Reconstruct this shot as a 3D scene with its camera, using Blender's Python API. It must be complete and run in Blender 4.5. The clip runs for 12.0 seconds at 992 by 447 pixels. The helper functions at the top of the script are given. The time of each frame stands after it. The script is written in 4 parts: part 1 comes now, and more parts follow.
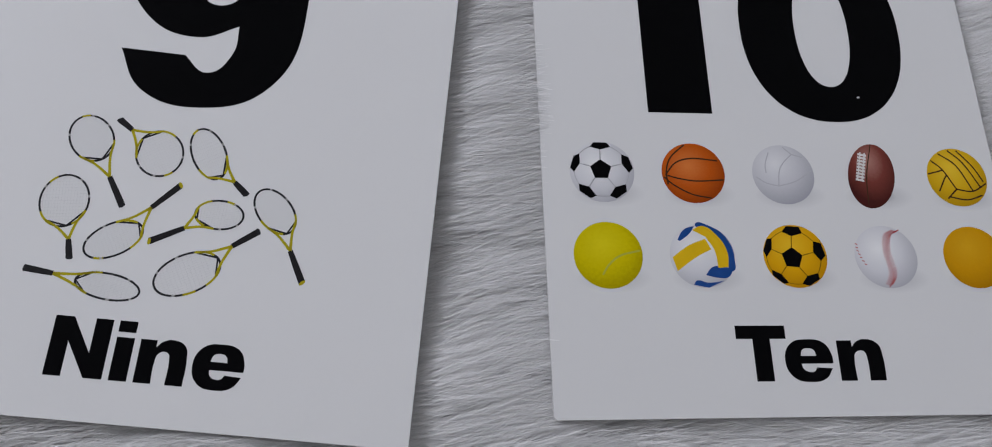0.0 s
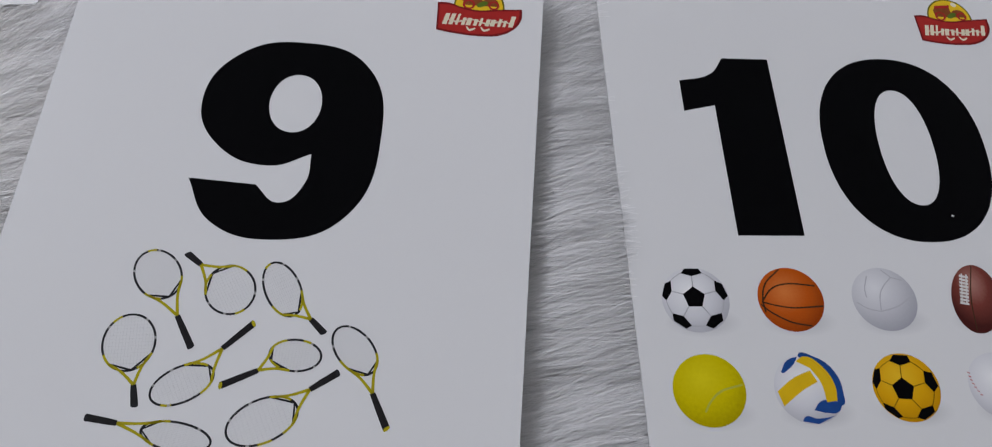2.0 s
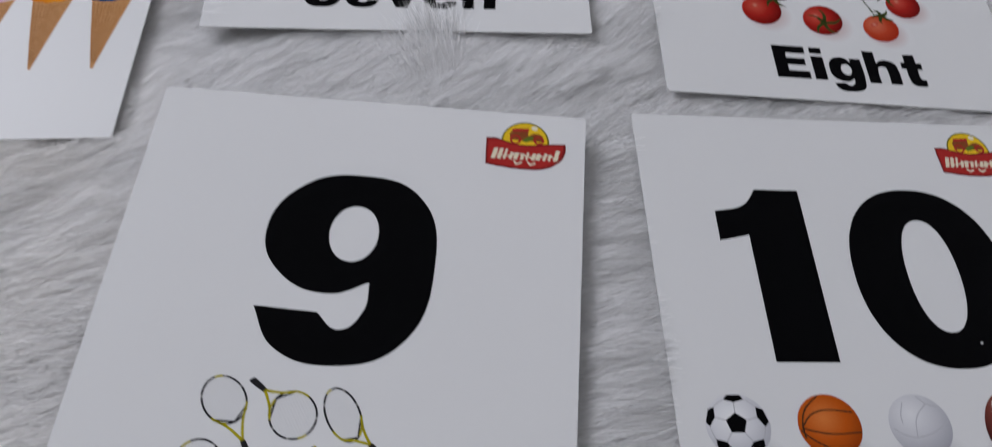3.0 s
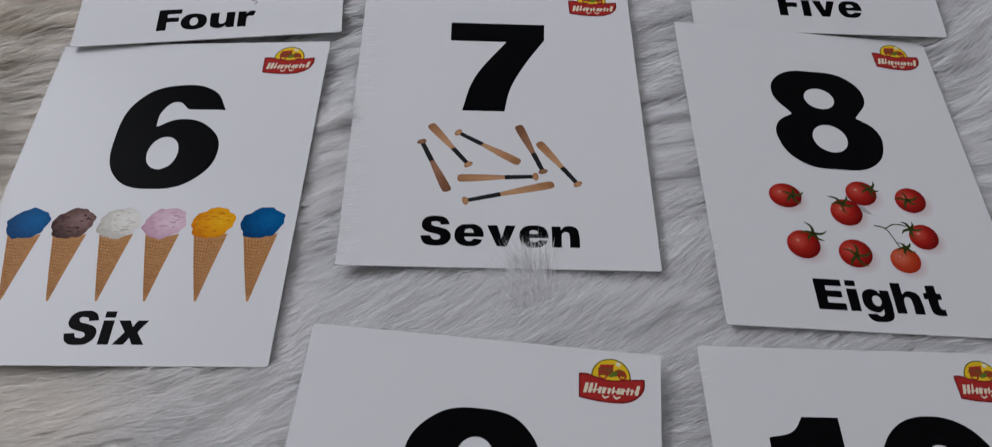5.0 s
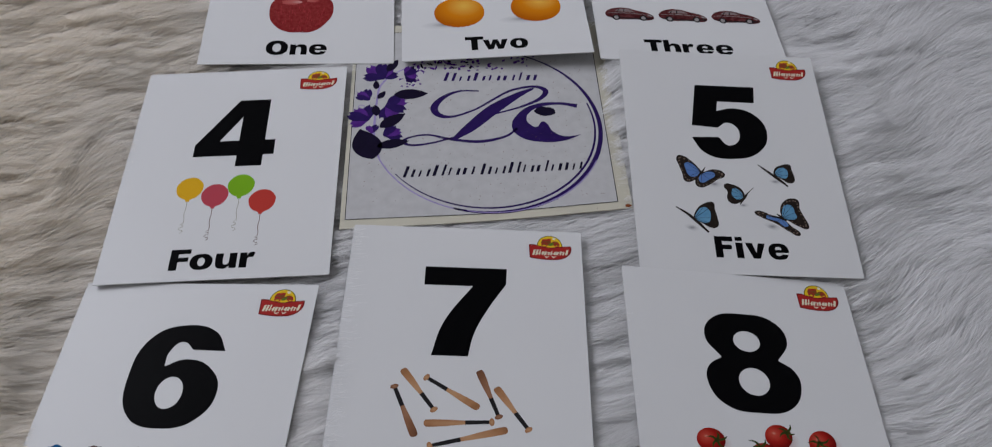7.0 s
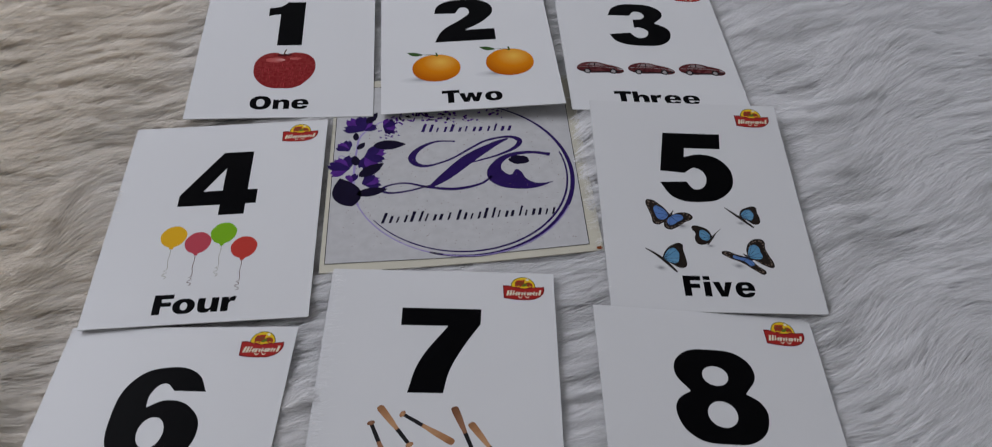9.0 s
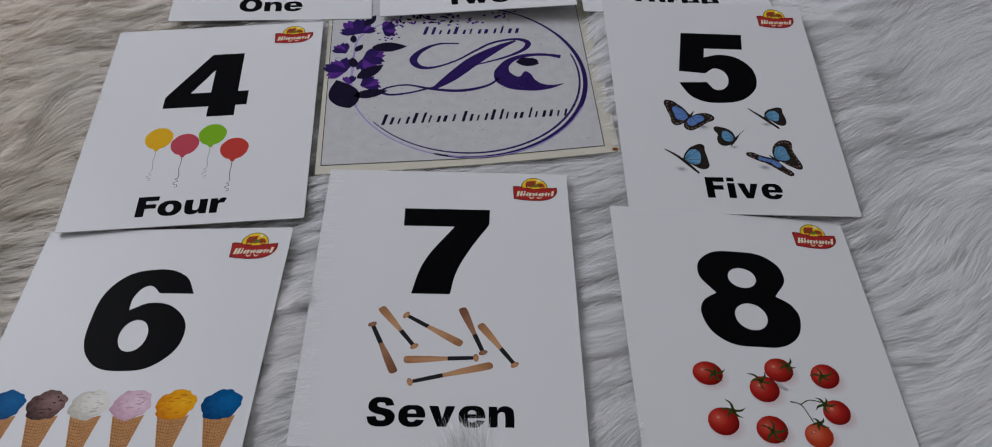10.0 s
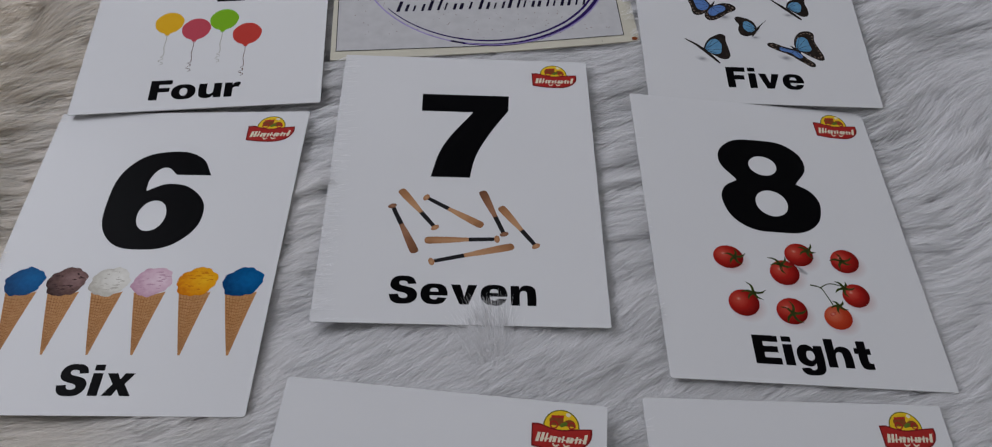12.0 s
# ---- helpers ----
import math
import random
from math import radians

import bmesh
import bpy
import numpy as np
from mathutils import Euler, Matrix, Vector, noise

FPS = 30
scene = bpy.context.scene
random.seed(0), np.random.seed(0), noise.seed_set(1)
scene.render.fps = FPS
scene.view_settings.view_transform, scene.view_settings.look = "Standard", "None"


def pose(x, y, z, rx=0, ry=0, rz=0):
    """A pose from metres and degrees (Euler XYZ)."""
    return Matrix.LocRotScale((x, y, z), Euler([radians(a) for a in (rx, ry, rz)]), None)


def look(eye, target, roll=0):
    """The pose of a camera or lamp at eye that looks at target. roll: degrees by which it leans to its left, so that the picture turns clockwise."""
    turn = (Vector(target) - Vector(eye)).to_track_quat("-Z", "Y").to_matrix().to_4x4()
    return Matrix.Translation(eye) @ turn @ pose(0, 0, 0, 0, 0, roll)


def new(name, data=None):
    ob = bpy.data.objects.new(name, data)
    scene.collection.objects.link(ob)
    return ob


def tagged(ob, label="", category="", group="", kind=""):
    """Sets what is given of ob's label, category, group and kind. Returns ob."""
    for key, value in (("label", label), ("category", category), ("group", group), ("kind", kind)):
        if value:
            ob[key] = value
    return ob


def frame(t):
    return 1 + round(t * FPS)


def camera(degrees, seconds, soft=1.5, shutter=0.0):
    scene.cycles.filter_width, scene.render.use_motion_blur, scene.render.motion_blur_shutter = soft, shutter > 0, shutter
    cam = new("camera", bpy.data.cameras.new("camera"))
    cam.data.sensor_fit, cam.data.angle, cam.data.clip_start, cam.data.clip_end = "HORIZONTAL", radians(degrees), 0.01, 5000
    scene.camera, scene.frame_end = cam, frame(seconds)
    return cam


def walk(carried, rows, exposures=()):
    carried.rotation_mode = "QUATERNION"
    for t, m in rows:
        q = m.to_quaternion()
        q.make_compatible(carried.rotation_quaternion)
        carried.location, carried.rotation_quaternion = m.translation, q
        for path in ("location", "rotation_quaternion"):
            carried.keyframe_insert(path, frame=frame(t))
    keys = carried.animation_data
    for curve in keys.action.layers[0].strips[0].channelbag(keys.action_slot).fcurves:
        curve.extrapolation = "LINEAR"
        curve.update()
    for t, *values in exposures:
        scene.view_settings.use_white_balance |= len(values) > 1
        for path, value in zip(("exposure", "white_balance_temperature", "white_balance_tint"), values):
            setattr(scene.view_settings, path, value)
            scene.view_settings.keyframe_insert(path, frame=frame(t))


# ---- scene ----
cam = camera(55.97, 12.0, soft=1.0, shutter=0.3)
ROWS = [
    (0, 0.0542, -0.3705, 0.2627, 20.27, -3.20, -1.43),
    (0.5, 0.0572, -0.3746, 0.2578, 22.81, -2.60, -2.53),
    (1, 0.0522, -0.3712, 0.2568, 24.96, -2.78, -2.84),
    (1.5, 0.0390, -0.3623, 0.2523, 25.28, -2.85, -2.79),
    (2, 0.0278, -0.3551, 0.2498, 26.50, -3.21, -2.43),
    (2.5, 0.0260, -0.3553, 0.2558, 29.49, -3.03, -2.13),
    (3, 0.0139, -0.3523, 0.2671, 32.23, -2.94, -2.00),
    (3.2, 0.0086, -0.3482, 0.2839, 33.51, -2.68, -1.80),
    (4.8, -0.0180, -0.3350, 0.3536, 35.60, -2.46, -1.02),
    (5, -0.0227, -0.3293, 0.3626, 35.43, -2.53, -0.94),
    (5.5, -0.0227, -0.3074, 0.3945, 35.69, -2.68, -0.62),
    (6, -0.0155, -0.2948, 0.4193, 36.28, -2.76, -0.27),
    (6.5, -0.0068, -0.2925, 0.4615, 38.39, -2.74, 0.04),
    (7, -0.0023, -0.2961, 0.4793, 39.82, -2.61, -0.06),
    (7.2, -0.0006, -0.3015, 0.4844, 41.00, -2.42, -0.24),
    (8.8, 0.0052, -0.3166, 0.4914, 44.06, -2.66, -0.97),
    (9, 0.0092, -0.3219, 0.4843, 43.96, -2.47, -0.95),
    (9.5, 0.0104, -0.3317, 0.4474, 43.44, -2.40, -1.09),
    (10, 0.0044, -0.3272, 0.4194, 42.35, -2.44, -1.21),
    (10.5, -0.0005, -0.3268, 0.4163, 41.85, -2.62, -1.37),
    (11, -0.0133, -0.3340, 0.4039, 40.73, -2.53, -1.46),
    (11.5, -0.0158, -0.3407, 0.4010, 39.49, -2.93, -1.06),
    (12, -0.0099, -0.3440, 0.3986, 38.05, -3.02, -1.12),
]
EXPOSURES = [(0.0, 0.35), (3.0, 0.32), (5.0, 0.08), (6.5, 0.0), (12.0, -0.02)]
walk(cam, [(t, pose(x, y, z, rx, ry, rz)) for t, x, y, z, rx, ry, rz in ROWS], EXPOSURES)

# ---- light: overcast daylight through one window of a plain room ----
world = bpy.data.worlds.new("world")
scene.world = world
world.use_nodes = True
sky = world.node_tree.nodes.new("ShaderNodeTexSky")
sky.sky_type, sky.sun_disc = "NISHITA", False
sky.sun_elevation, sky.sun_rotation = radians(40), radians(-60)
background = world.node_tree.nodes["Background"]
background.inputs["Strength"].default_value = 0.1
world.node_tree.links.new(sky.outputs[0], background.inputs[0])

window_light = bpy.data.lights.new("window_light", "AREA")
window_light.shape, window_light.size, window_light.size_y = "RECTANGLE", 1.75, 1.25
window_light.energy, window_light.color = 43.0, (0.864, 0.893, 1.0)
lamp = new("window_light", window_light)
lamp.matrix_world = look((-1.80, 1.1, 1.75), (0.0, 0.9, 0.95))


# ---- materials ----
def material(name, colour, rough=0.5, spec=0.03, noise_scale=0.0, amount=0.0, bump=0.0, bump_scale=0.0, coat=0.0):
    m = bpy.data.materials.new(name)
    m.use_nodes = True
    nt = m.node_tree
    b = nt.nodes["Principled BSDF"]
    b.inputs["Base Color"].default_value = (*colour, 1)
    b.inputs["Roughness"].default_value = rough
    b.inputs["Specular IOR Level"].default_value = spec
    b.inputs["Coat Weight"].default_value = coat
    b.inputs["Coat Roughness"].default_value = 0.25
    co = nt.nodes.new("ShaderNodeTexCoord")
    if amount:
        n = nt.nodes.new("ShaderNodeTexNoise")
        n.inputs["Scale"].default_value, n.inputs["Detail"].default_value = noise_scale, 5.0
        nt.links.new(co.outputs["Object"], n.inputs["Vector"])
        mix = nt.nodes.new("ShaderNodeMix")
        mix.data_type = "RGBA"
        mix.inputs[6].default_value = (*[c * (1 - amount) for c in colour], 1)
        mix.inputs[7].default_value = (*[min(1.0, c * (1 + amount)) for c in colour], 1)
        nt.links.new(n.outputs["Fac"], mix.inputs[0])
        nt.links.new(mix.outputs[2], b.inputs["Base Color"])
    if bump:
        n2 = nt.nodes.new("ShaderNodeTexNoise")
        n2.inputs["Scale"].default_value, n2.inputs["Detail"].default_value = bump_scale, 4.0
        nt.links.new(co.outputs["Object"], n2.inputs["Vector"])
        bp = nt.nodes.new("ShaderNodeBump")
        bp.inputs["Strength"].default_value, bp.inputs["Distance"].default_value = bump, 0.0003
        nt.links.new(n2.outputs["Fac"], bp.inputs["Height"])
        nt.links.new(bp.outputs["Normal"], b.inputs["Normal"])
    return m


def printed(name, dark, mid, light, spot=(0.36, 0.66), reach=0.75, grain=0.0, grain_scale=400.0):
    """Ink of a photo print: light in one spot of the picture, falling off to its rim."""
    m = bpy.data.materials.new(name)
    m.use_nodes = True
    nt = m.node_tree
    b = nt.nodes["Principled BSDF"]
    b.inputs["Roughness"].default_value = 0.3
    b.inputs["Specular IOR Level"].default_value = 0.02
    co = nt.nodes.new("ShaderNodeTexCoord")
    off = nt.nodes.new("ShaderNodeVectorMath")
    off.operation = "SUBTRACT"
    off.inputs[1].default_value = (*spot, 0.0)
    flat_xy = nt.nodes.new("ShaderNodeVectorMath")
    flat_xy.operation = "MULTIPLY"
    flat_xy.inputs[1].default_value = (1, 1, 0)
    length = nt.nodes.new("ShaderNodeVectorMath")
    length.operation = "LENGTH"
    nt.links.new(co.outputs["Generated"], off.inputs[0])
    nt.links.new(off.outputs[0], flat_xy.inputs[0])
    nt.links.new(flat_xy.outputs[0], length.inputs[0])
    value = length.outputs["Value"]
    if grain:
        n = nt.nodes.new("ShaderNodeTexNoise")
        n.inputs["Scale"].default_value, n.inputs["Detail"].default_value = grain_scale, 4.0
        nt.links.new(co.outputs["Object"], n.inputs["Vector"])
        add = nt.nodes.new("ShaderNodeMath")
        add.operation = "MULTIPLY_ADD"
        add.inputs[1].default_value = grain
        nt.links.new(n.outputs["Fac"], add.inputs[0])
        nt.links.new(value, add.inputs[2])
        value = add.outputs[0]
    ramp = nt.nodes.new("ShaderNodeValToRGB")
    e = ramp.color_ramp.elements
    shift = 0.5 * grain
    e[0].position, e[0].color = 0.03 + shift, (*light, 1)
    e[1].position, e[1].color = min(0.99, reach + shift), (*dark, 1)
    k = e.new(0.5 * reach + shift)
    k.color = (*mid, 1)
    nt.links.new(value, ramp.inputs[0])
    nt.links.new(ramp.outputs[0], b.inputs["Base Color"])
    return m


CARD = material("coated card", (0.67, 0.67, 0.675), 0.26, 0.09, 9.0, 0.015, 0.03, 900.0)
EDGE = material("cut card edge", (0.68, 0.68, 0.67), 0.7, 0.3, 300.0, 0.05)
BLACK = material("black ink", (0.003, 0.003, 0.0035), 0.28, 0.012, 220.0, 0.15)
BRAND_RED = material("red ink", (0.36, 0.025, 0.022), 0.4, 0.03, 300.0, 0.12)
OLIVE_INK = material("olive ink", (0.16, 0.14, 0.015), 0.4, 0.03, 300.0, 0.2)
DARK_RED = material("dark red ink", (0.17, 0.014, 0.014), 0.4, 0.03, 300.0, 0.15)
LEAF_GREEN = material("green ink", (0.10, 0.16, 0.02), 0.4, 0.03, 300.0, 0.3)
BRAND_YELLOW = material("yellow ink", (0.72, 0.47, 0.02), 0.4, 0.03, 300.0, 0.12)
CREAM = material("cream ink", (0.72, 0.66, 0.5), 0.4)
BROWN_INK = material("brown ink", (0.22, 0.06, 0.02), 0.4, 0.03, 500.0, 0.3)
PAPER = material("printed sheet", (0.505, 0.50, 0.505), 0.45, 0.03, 140.0, 0.13, 0.1, 500.0)
MARGIN = material("yellowed sheet margin", (0.58, 0.55, 0.45), 0.55, 0.1, 30.0, 0.1, 0.15, 300.0)
PURPLE = material("purple ink", (0.024, 0.010, 0.090), 0.45, 0.03, 90.0, 0.35)
DARK_PURPLE = material("dark violet ink", (0.009, 0.006, 0.022), 0.45, 0.03, 90.0, 0.3)
VIOLET = material("violet petal ink", (0.085, 0.022, 0.21), 0.45, 0.03, 120.0, 0.5)
LILAC = material("pale lilac ink", (0.33, 0.27, 0.52), 0.45, 0.03, 120.0, 0.3)
WALL = material("wall paint", (0.76, 0.755, 0.74), 0.8, 0.3, 3.0, 0.03, 0.2, 60.0)
FLOOR = material("floor tiles", (0.42, 0.39, 0.36), 0.4, 0.5, 4.0, 0.08)
BACKING = material("rug backing cloth", (0.45, 0.44, 0.43), 0.95, 0.1, 120.0, 0.15)


def pile_material():
    m = bpy.data.materials.new("white pile")
    m.use_nodes = True
    nt = m.node_tree
    b = nt.nodes["Principled BSDF"]
    b.inputs["Roughness"].default_value = 0.42
    b.inputs["Specular IOR Level"].default_value = 0.45
    g = nt.nodes.new("ShaderNodeNewGeometry")
    ramp = nt.nodes.new("ShaderNodeValToRGB")
    e = ramp.color_ramp.elements
    e[0].position, e[0].color = 0.0, (0.74, 0.73, 0.725, 1)
    e[1].position, e[1].color = 0.5, (0.965, 0.96, 0.965, 1)
    nt.links.new(g.outputs["Random Per Island"], ramp.inputs[0])
    # the pile's colour turns warmer towards -x, in soft uneven patches
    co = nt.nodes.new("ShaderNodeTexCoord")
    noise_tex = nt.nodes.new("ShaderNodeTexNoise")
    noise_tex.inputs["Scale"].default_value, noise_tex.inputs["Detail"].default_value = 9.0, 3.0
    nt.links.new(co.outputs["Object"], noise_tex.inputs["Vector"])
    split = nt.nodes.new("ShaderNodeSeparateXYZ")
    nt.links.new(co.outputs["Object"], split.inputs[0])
    warmth = nt.nodes.new("ShaderNodeMath")
    warmth.operation = "MULTIPLY_ADD"
    warmth.inputs[1].default_value = 0.22
    nt.links.new(noise_tex.outputs["Fac"], warmth.inputs[0])
    nt.links.new(split.outputs["X"], warmth.inputs[2])
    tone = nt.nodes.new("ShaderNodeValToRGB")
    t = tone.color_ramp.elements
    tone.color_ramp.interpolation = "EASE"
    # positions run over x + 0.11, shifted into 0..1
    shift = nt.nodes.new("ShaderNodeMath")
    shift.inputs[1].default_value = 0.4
    nt.links.new(warmth.outputs[0], shift.inputs[0])
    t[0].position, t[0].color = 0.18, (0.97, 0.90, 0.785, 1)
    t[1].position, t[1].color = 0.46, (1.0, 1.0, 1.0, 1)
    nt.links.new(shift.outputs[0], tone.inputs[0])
    tinted = nt.nodes.new("ShaderNodeMix")
    tinted.data_type, tinted.blend_type = "RGBA", "MULTIPLY"
    tinted.inputs[0].default_value = 1.0
    nt.links.new(ramp.outputs[0], tinted.inputs[6])
    nt.links.new(tone.outputs[0], tinted.inputs[7])
    nt.links.new(tinted.outputs[2], b.inputs["Base Color"])
    tr = nt.nodes.new("ShaderNodeBsdfTranslucent")
    nt.links.new(tinted.outputs[2], tr.inputs[0])
    mix = nt.nodes.new("ShaderNodeMixShader")
    mix.inputs[0].default_value = 0.34
    nt.links.new(b.outputs[0], mix.inputs[1])
    nt.links.new(tr.outputs[0], mix.inputs[2])
    nt.links.new(mix.outputs[0], nt.nodes["Material Output"].inputs[0])
    return m


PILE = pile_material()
MM = 0.001


# ---- building helpers ----
def part(name, data, mat, parent=None, label="", m=None):
    """Links a bmesh or mesh as ONE object under a thing or a part."""
    if isinstance(data, bmesh.types.BMesh):
        me = bpy.data.meshes.new(name)
        data.to_mesh(me)
        data.free()
    else:
        me = data
        me.name = name
    if not me.materials:
        me.materials.append(mat)
    ob = new(name, me)
    if parent:
        ob.parent = parent
    if m is not None:
        ob.matrix_basis = m
    if label:
        tagged(ob, label)
    return ob


def layer(k):
    """Height of the k-th layer of ink over a card's face."""
    return (0.02 + 0.01 * k) * MM


def shapes(polys, k=0):
    """Flat ink: a bmesh of filled outlines in millimetres."""
    bm = bmesh.new()
    for p in polys:
        bm.faces.new([bm.verts.new((x * MM, y * MM, layer(k))) for x, y in p])
    bmesh.ops.triangulate(bm, faces=[f for f in bm.faces if len(f.verts) > 4])
    for f in bm.faces:
        f.normal_update()
        if f.normal.z < 0:
            f.normal_flip()
    return bm


def strokes(lines, k=0):
    """Inked lines: each a list of (x, y, width) in millimetres."""
    bm = bmesh.new()
    for line in lines:
        pts = [Vector((p[0], p[1])) for p in line]
        old = None
        for i, p in enumerate(pts):
            d = pts[min(i + 1, len(pts) - 1)] - pts[max(i - 1, 0)]
            if d.length < 1e-9:
                continue
            n = Vector((-d.y, d.x)).normalized() * line[i][2] / 2
            pair = [bm.verts.new(((p + s * n).x * MM, (p + s * n).y * MM, layer(k))) for s in (1, -1)]
            if old:
                bm.faces.new((old[0], old[1], pair[1], pair[0]))
            old = pair
    return bm


def oval(cx, cy, rx, ry, turn=0.0, n=40, power=2.0, a0=0.0, a1=360.0):
    out = []
    c, s = math.cos(radians(turn)), math.sin(radians(turn))
    for i in range(n):
        a = radians(a0 + (a1 - a0) * i / (n if a1 - a0 == 360 else n - 1))
        u = math.copysign(abs(math.cos(a)) ** (2 / power), math.cos(a)) * rx
        v = math.copysign(abs(math.sin(a)) ** (2 / power), math.sin(a)) * ry
        out.append((cx + c * u - s * v, cy + s * u + c * v))
    return out


def ring(cx, cy, rx, ry, turn, width, n=44, a0=0.0, a1=360.0):
    p = oval(cx, cy, rx, ry, turn, n, 2.0, a0, a1)
    if a1 - a0 == 360:
        p = p + p[:2]
    return [(x, y, width) for x, y in p]


def ragged(cx, cy, rx, ry, rough, seed, n=44):
    r = random.Random(seed)
    ph = [r.uniform(0, 6.28) for _ in range(4)]
    out = []
    for i in range(n):
        a = 6.2832 * i / n
        k = 1 + rough * (math.sin(5 * a + ph[0]) + 0.7 * math.sin(9 * a + ph[1]) + 0.5 * math.sin(14 * a + ph[2])) / 2
        out.append((cx + rx * k * math.cos(a), cy + ry * k * math.sin(a)))
    return out


def mesh_of(curve_data):
    ob = bpy.data.objects.new("tmp", curve_data)
    scene.collection.objects.link(ob)
    me = bpy.data.meshes.new_from_object(ob.evaluated_get(bpy.context.evaluated_depsgraph_get()))
    bpy.data.objects.remove(ob)
    bpy.data.curves.remove(curve_data)
    return me


def outline(loops, k=0, res=10):
    """A filled figure from closed loops of nodes (x, y, s): s 1 for a smooth node, 0 for a corner. Later loops are holes."""
    cu = bpy.data.curves.new("outline", "CURVE")
    cu.dimensions, cu.fill_mode, cu.resolution_u = "2D", "BOTH", res
    for nodes in loops:
        sp = cu.splines.new("BEZIER")
        sp.bezier_points.add(len(nodes) - 1)
        sp.use_cyclic_u = True
        for b, (x, y, s) in zip(sp.bezier_points, nodes):
            b.co = (x * MM, y * MM, 0)
            b.handle_left_type = b.handle_right_type = "AUTO" if s else "VECTOR"
    me = mesh_of(cu)
    me.transform(Matrix.Translation((0, 0, layer(k))))
    return me


# ---- the room: plain walls that close the place, one window ----
def box(name, lo, hi, mat, label, category):
    bm = bmesh.new()
    bmesh.ops.create_cube(bm, size=1.0)
    for v in bm.verts:
        v.co = [a + (c + 0.5) * (b - a) for a, b, c in zip(lo, hi, v.co)]
    return tagged(part(name, bm, mat), label, category, kind="structure")


BASE = -0.024
box("floor", (-1.85, -2.0, BASE - 0.12), (1.9, 2.4, BASE - 0.006), FLOOR, "pale stone floor under the fur rug", "floor")
box("wall_north", (-1.85, 2.4, BASE - 0.12), (1.9, 2.55, 3.0), WALL, "plain off-white painted wall", "wall")
box("wall_south", (-1.85, -2.15, BASE - 0.12), (1.9, -2.0, 3.0), WALL, "plain off-white painted wall", "wall")
box("wall_east", (1.9, -2.15, BASE - 0.12), (2.05, 2.55, 3.0), WALL, "plain off-white painted wall", "wall")
box("ceiling", (-2.0, -2.15, 3.0), (2.05, 2.55, 3.12), WALL, "plain white ceiling", "ceiling")


def wall_with_window():
    """The west wall, with an opening that goes through it."""
    bm = bmesh.new()
    for lo, hi in (((-2.15, BASE - 0.12), (0.2, 3.0)), ((2.0, BASE - 0.12), (2.55, 3.0)),
                   ((0.2, BASE - 0.12), (2.0, 1.1)), ((0.2, 2.4), (2.0, 3.0))):
        made = bmesh.ops.create_cube(bm, size=1.0)["verts"]
        for v in made:
            v.co = (-2.0 + (v.co.x + 0.5) * 0.15, lo[0] + (v.co.y + 0.5) * (hi[0] - lo[0]), lo[1] + (v.co.z + 0.5) * (hi[1] - lo[1]))
    return tagged(part("wall_west", bm, WALL), "off-white wall with a bright window opening", "wall", kind="structure")


wall_with_window()

# ---- the cards: place (x, y, z) and turn (about x, y, z) ----
CARD_W, CARD_H, CARD_T = 0.150, 0.1966, 0.0005
PLACES = {
    1: (-0.1404, 0.3583, -0.0010, 0.44, 0.11, 3.60),
    2: (0.0153, 0.3662, 0.0031, -1.39, -3.02, 3.90),
    3: (0.1747, 0.3703, 0.0012, -1.99, 0.63, 1.20),
    4: (-0.1650, 0.1541, -0.0049, 0.79, -3.77, 2.30),
    5: (0.1891, 0.1683, 0.0061, 6.84, 1.06, 0.35),
    6: (-0.1708, -0.0445, -0.0087, 0.63, -5.76, -2.99),
    7: (0.0000, 0.0000, 0.0016, -0.57, -0.14, -0.76),
    8: (0.1757, -0.0277, -0.0055, 0.01, 4.53, -0.31),
    9: (-0.0185, -0.2350, 0.0056, 0.51, -0.97, -6.11),
    10: (0.1607, -0.2338, -0.0046, -0.04, 3.01, 0.26),
}


def card_pose(number):
    x, y, z, rx, ry, rz = PLACES[number]
    return pose(x, y, z, rx, ry, rz)


# ---- the fur rug: a cloth backing and a pile of fine strands that lies over to one side ----
RNG = np.random.default_rng(7)
SIGN_Z = -0.0025


def waves(x, y, scale, seed, count=7):
    r = np.random.default_rng(seed)
    out = np.zeros_like(x)
    for _ in range(count):
        a, f, p = r.uniform(0, 2 * np.pi), r.uniform(0.6, 1.7) / scale, r.uniform(0, 2 * np.pi)
        out += np.sin(2 * np.pi * f * (np.cos(a) * x + np.sin(a) * y) + p)
    return out / np.sqrt(count)


def lay_angle(x, y):
    """The way in which the pile lies, in radians from +x."""
    mid = np.exp(-(((x - 0.02) / 0.15) ** 2 + ((y + 0.12) / 0.06) ** 2))
    right = 1 / (1 + np.exp(-(x - 0.24) / 0.03))
    curl = np.exp(-(((x + 0.292) / 0.016) ** 2 + ((y - 0.135) / 0.05) ** 2))
    a = np.radians(8 + 30 * mid + 14 * right + 66 * curl)
    return a + np.radians(4 + 13 * right) * waves(x, y, 0.15, 3) + np.radians(1.5 + 4 * right) * waves(x, y, 0.05, 4)


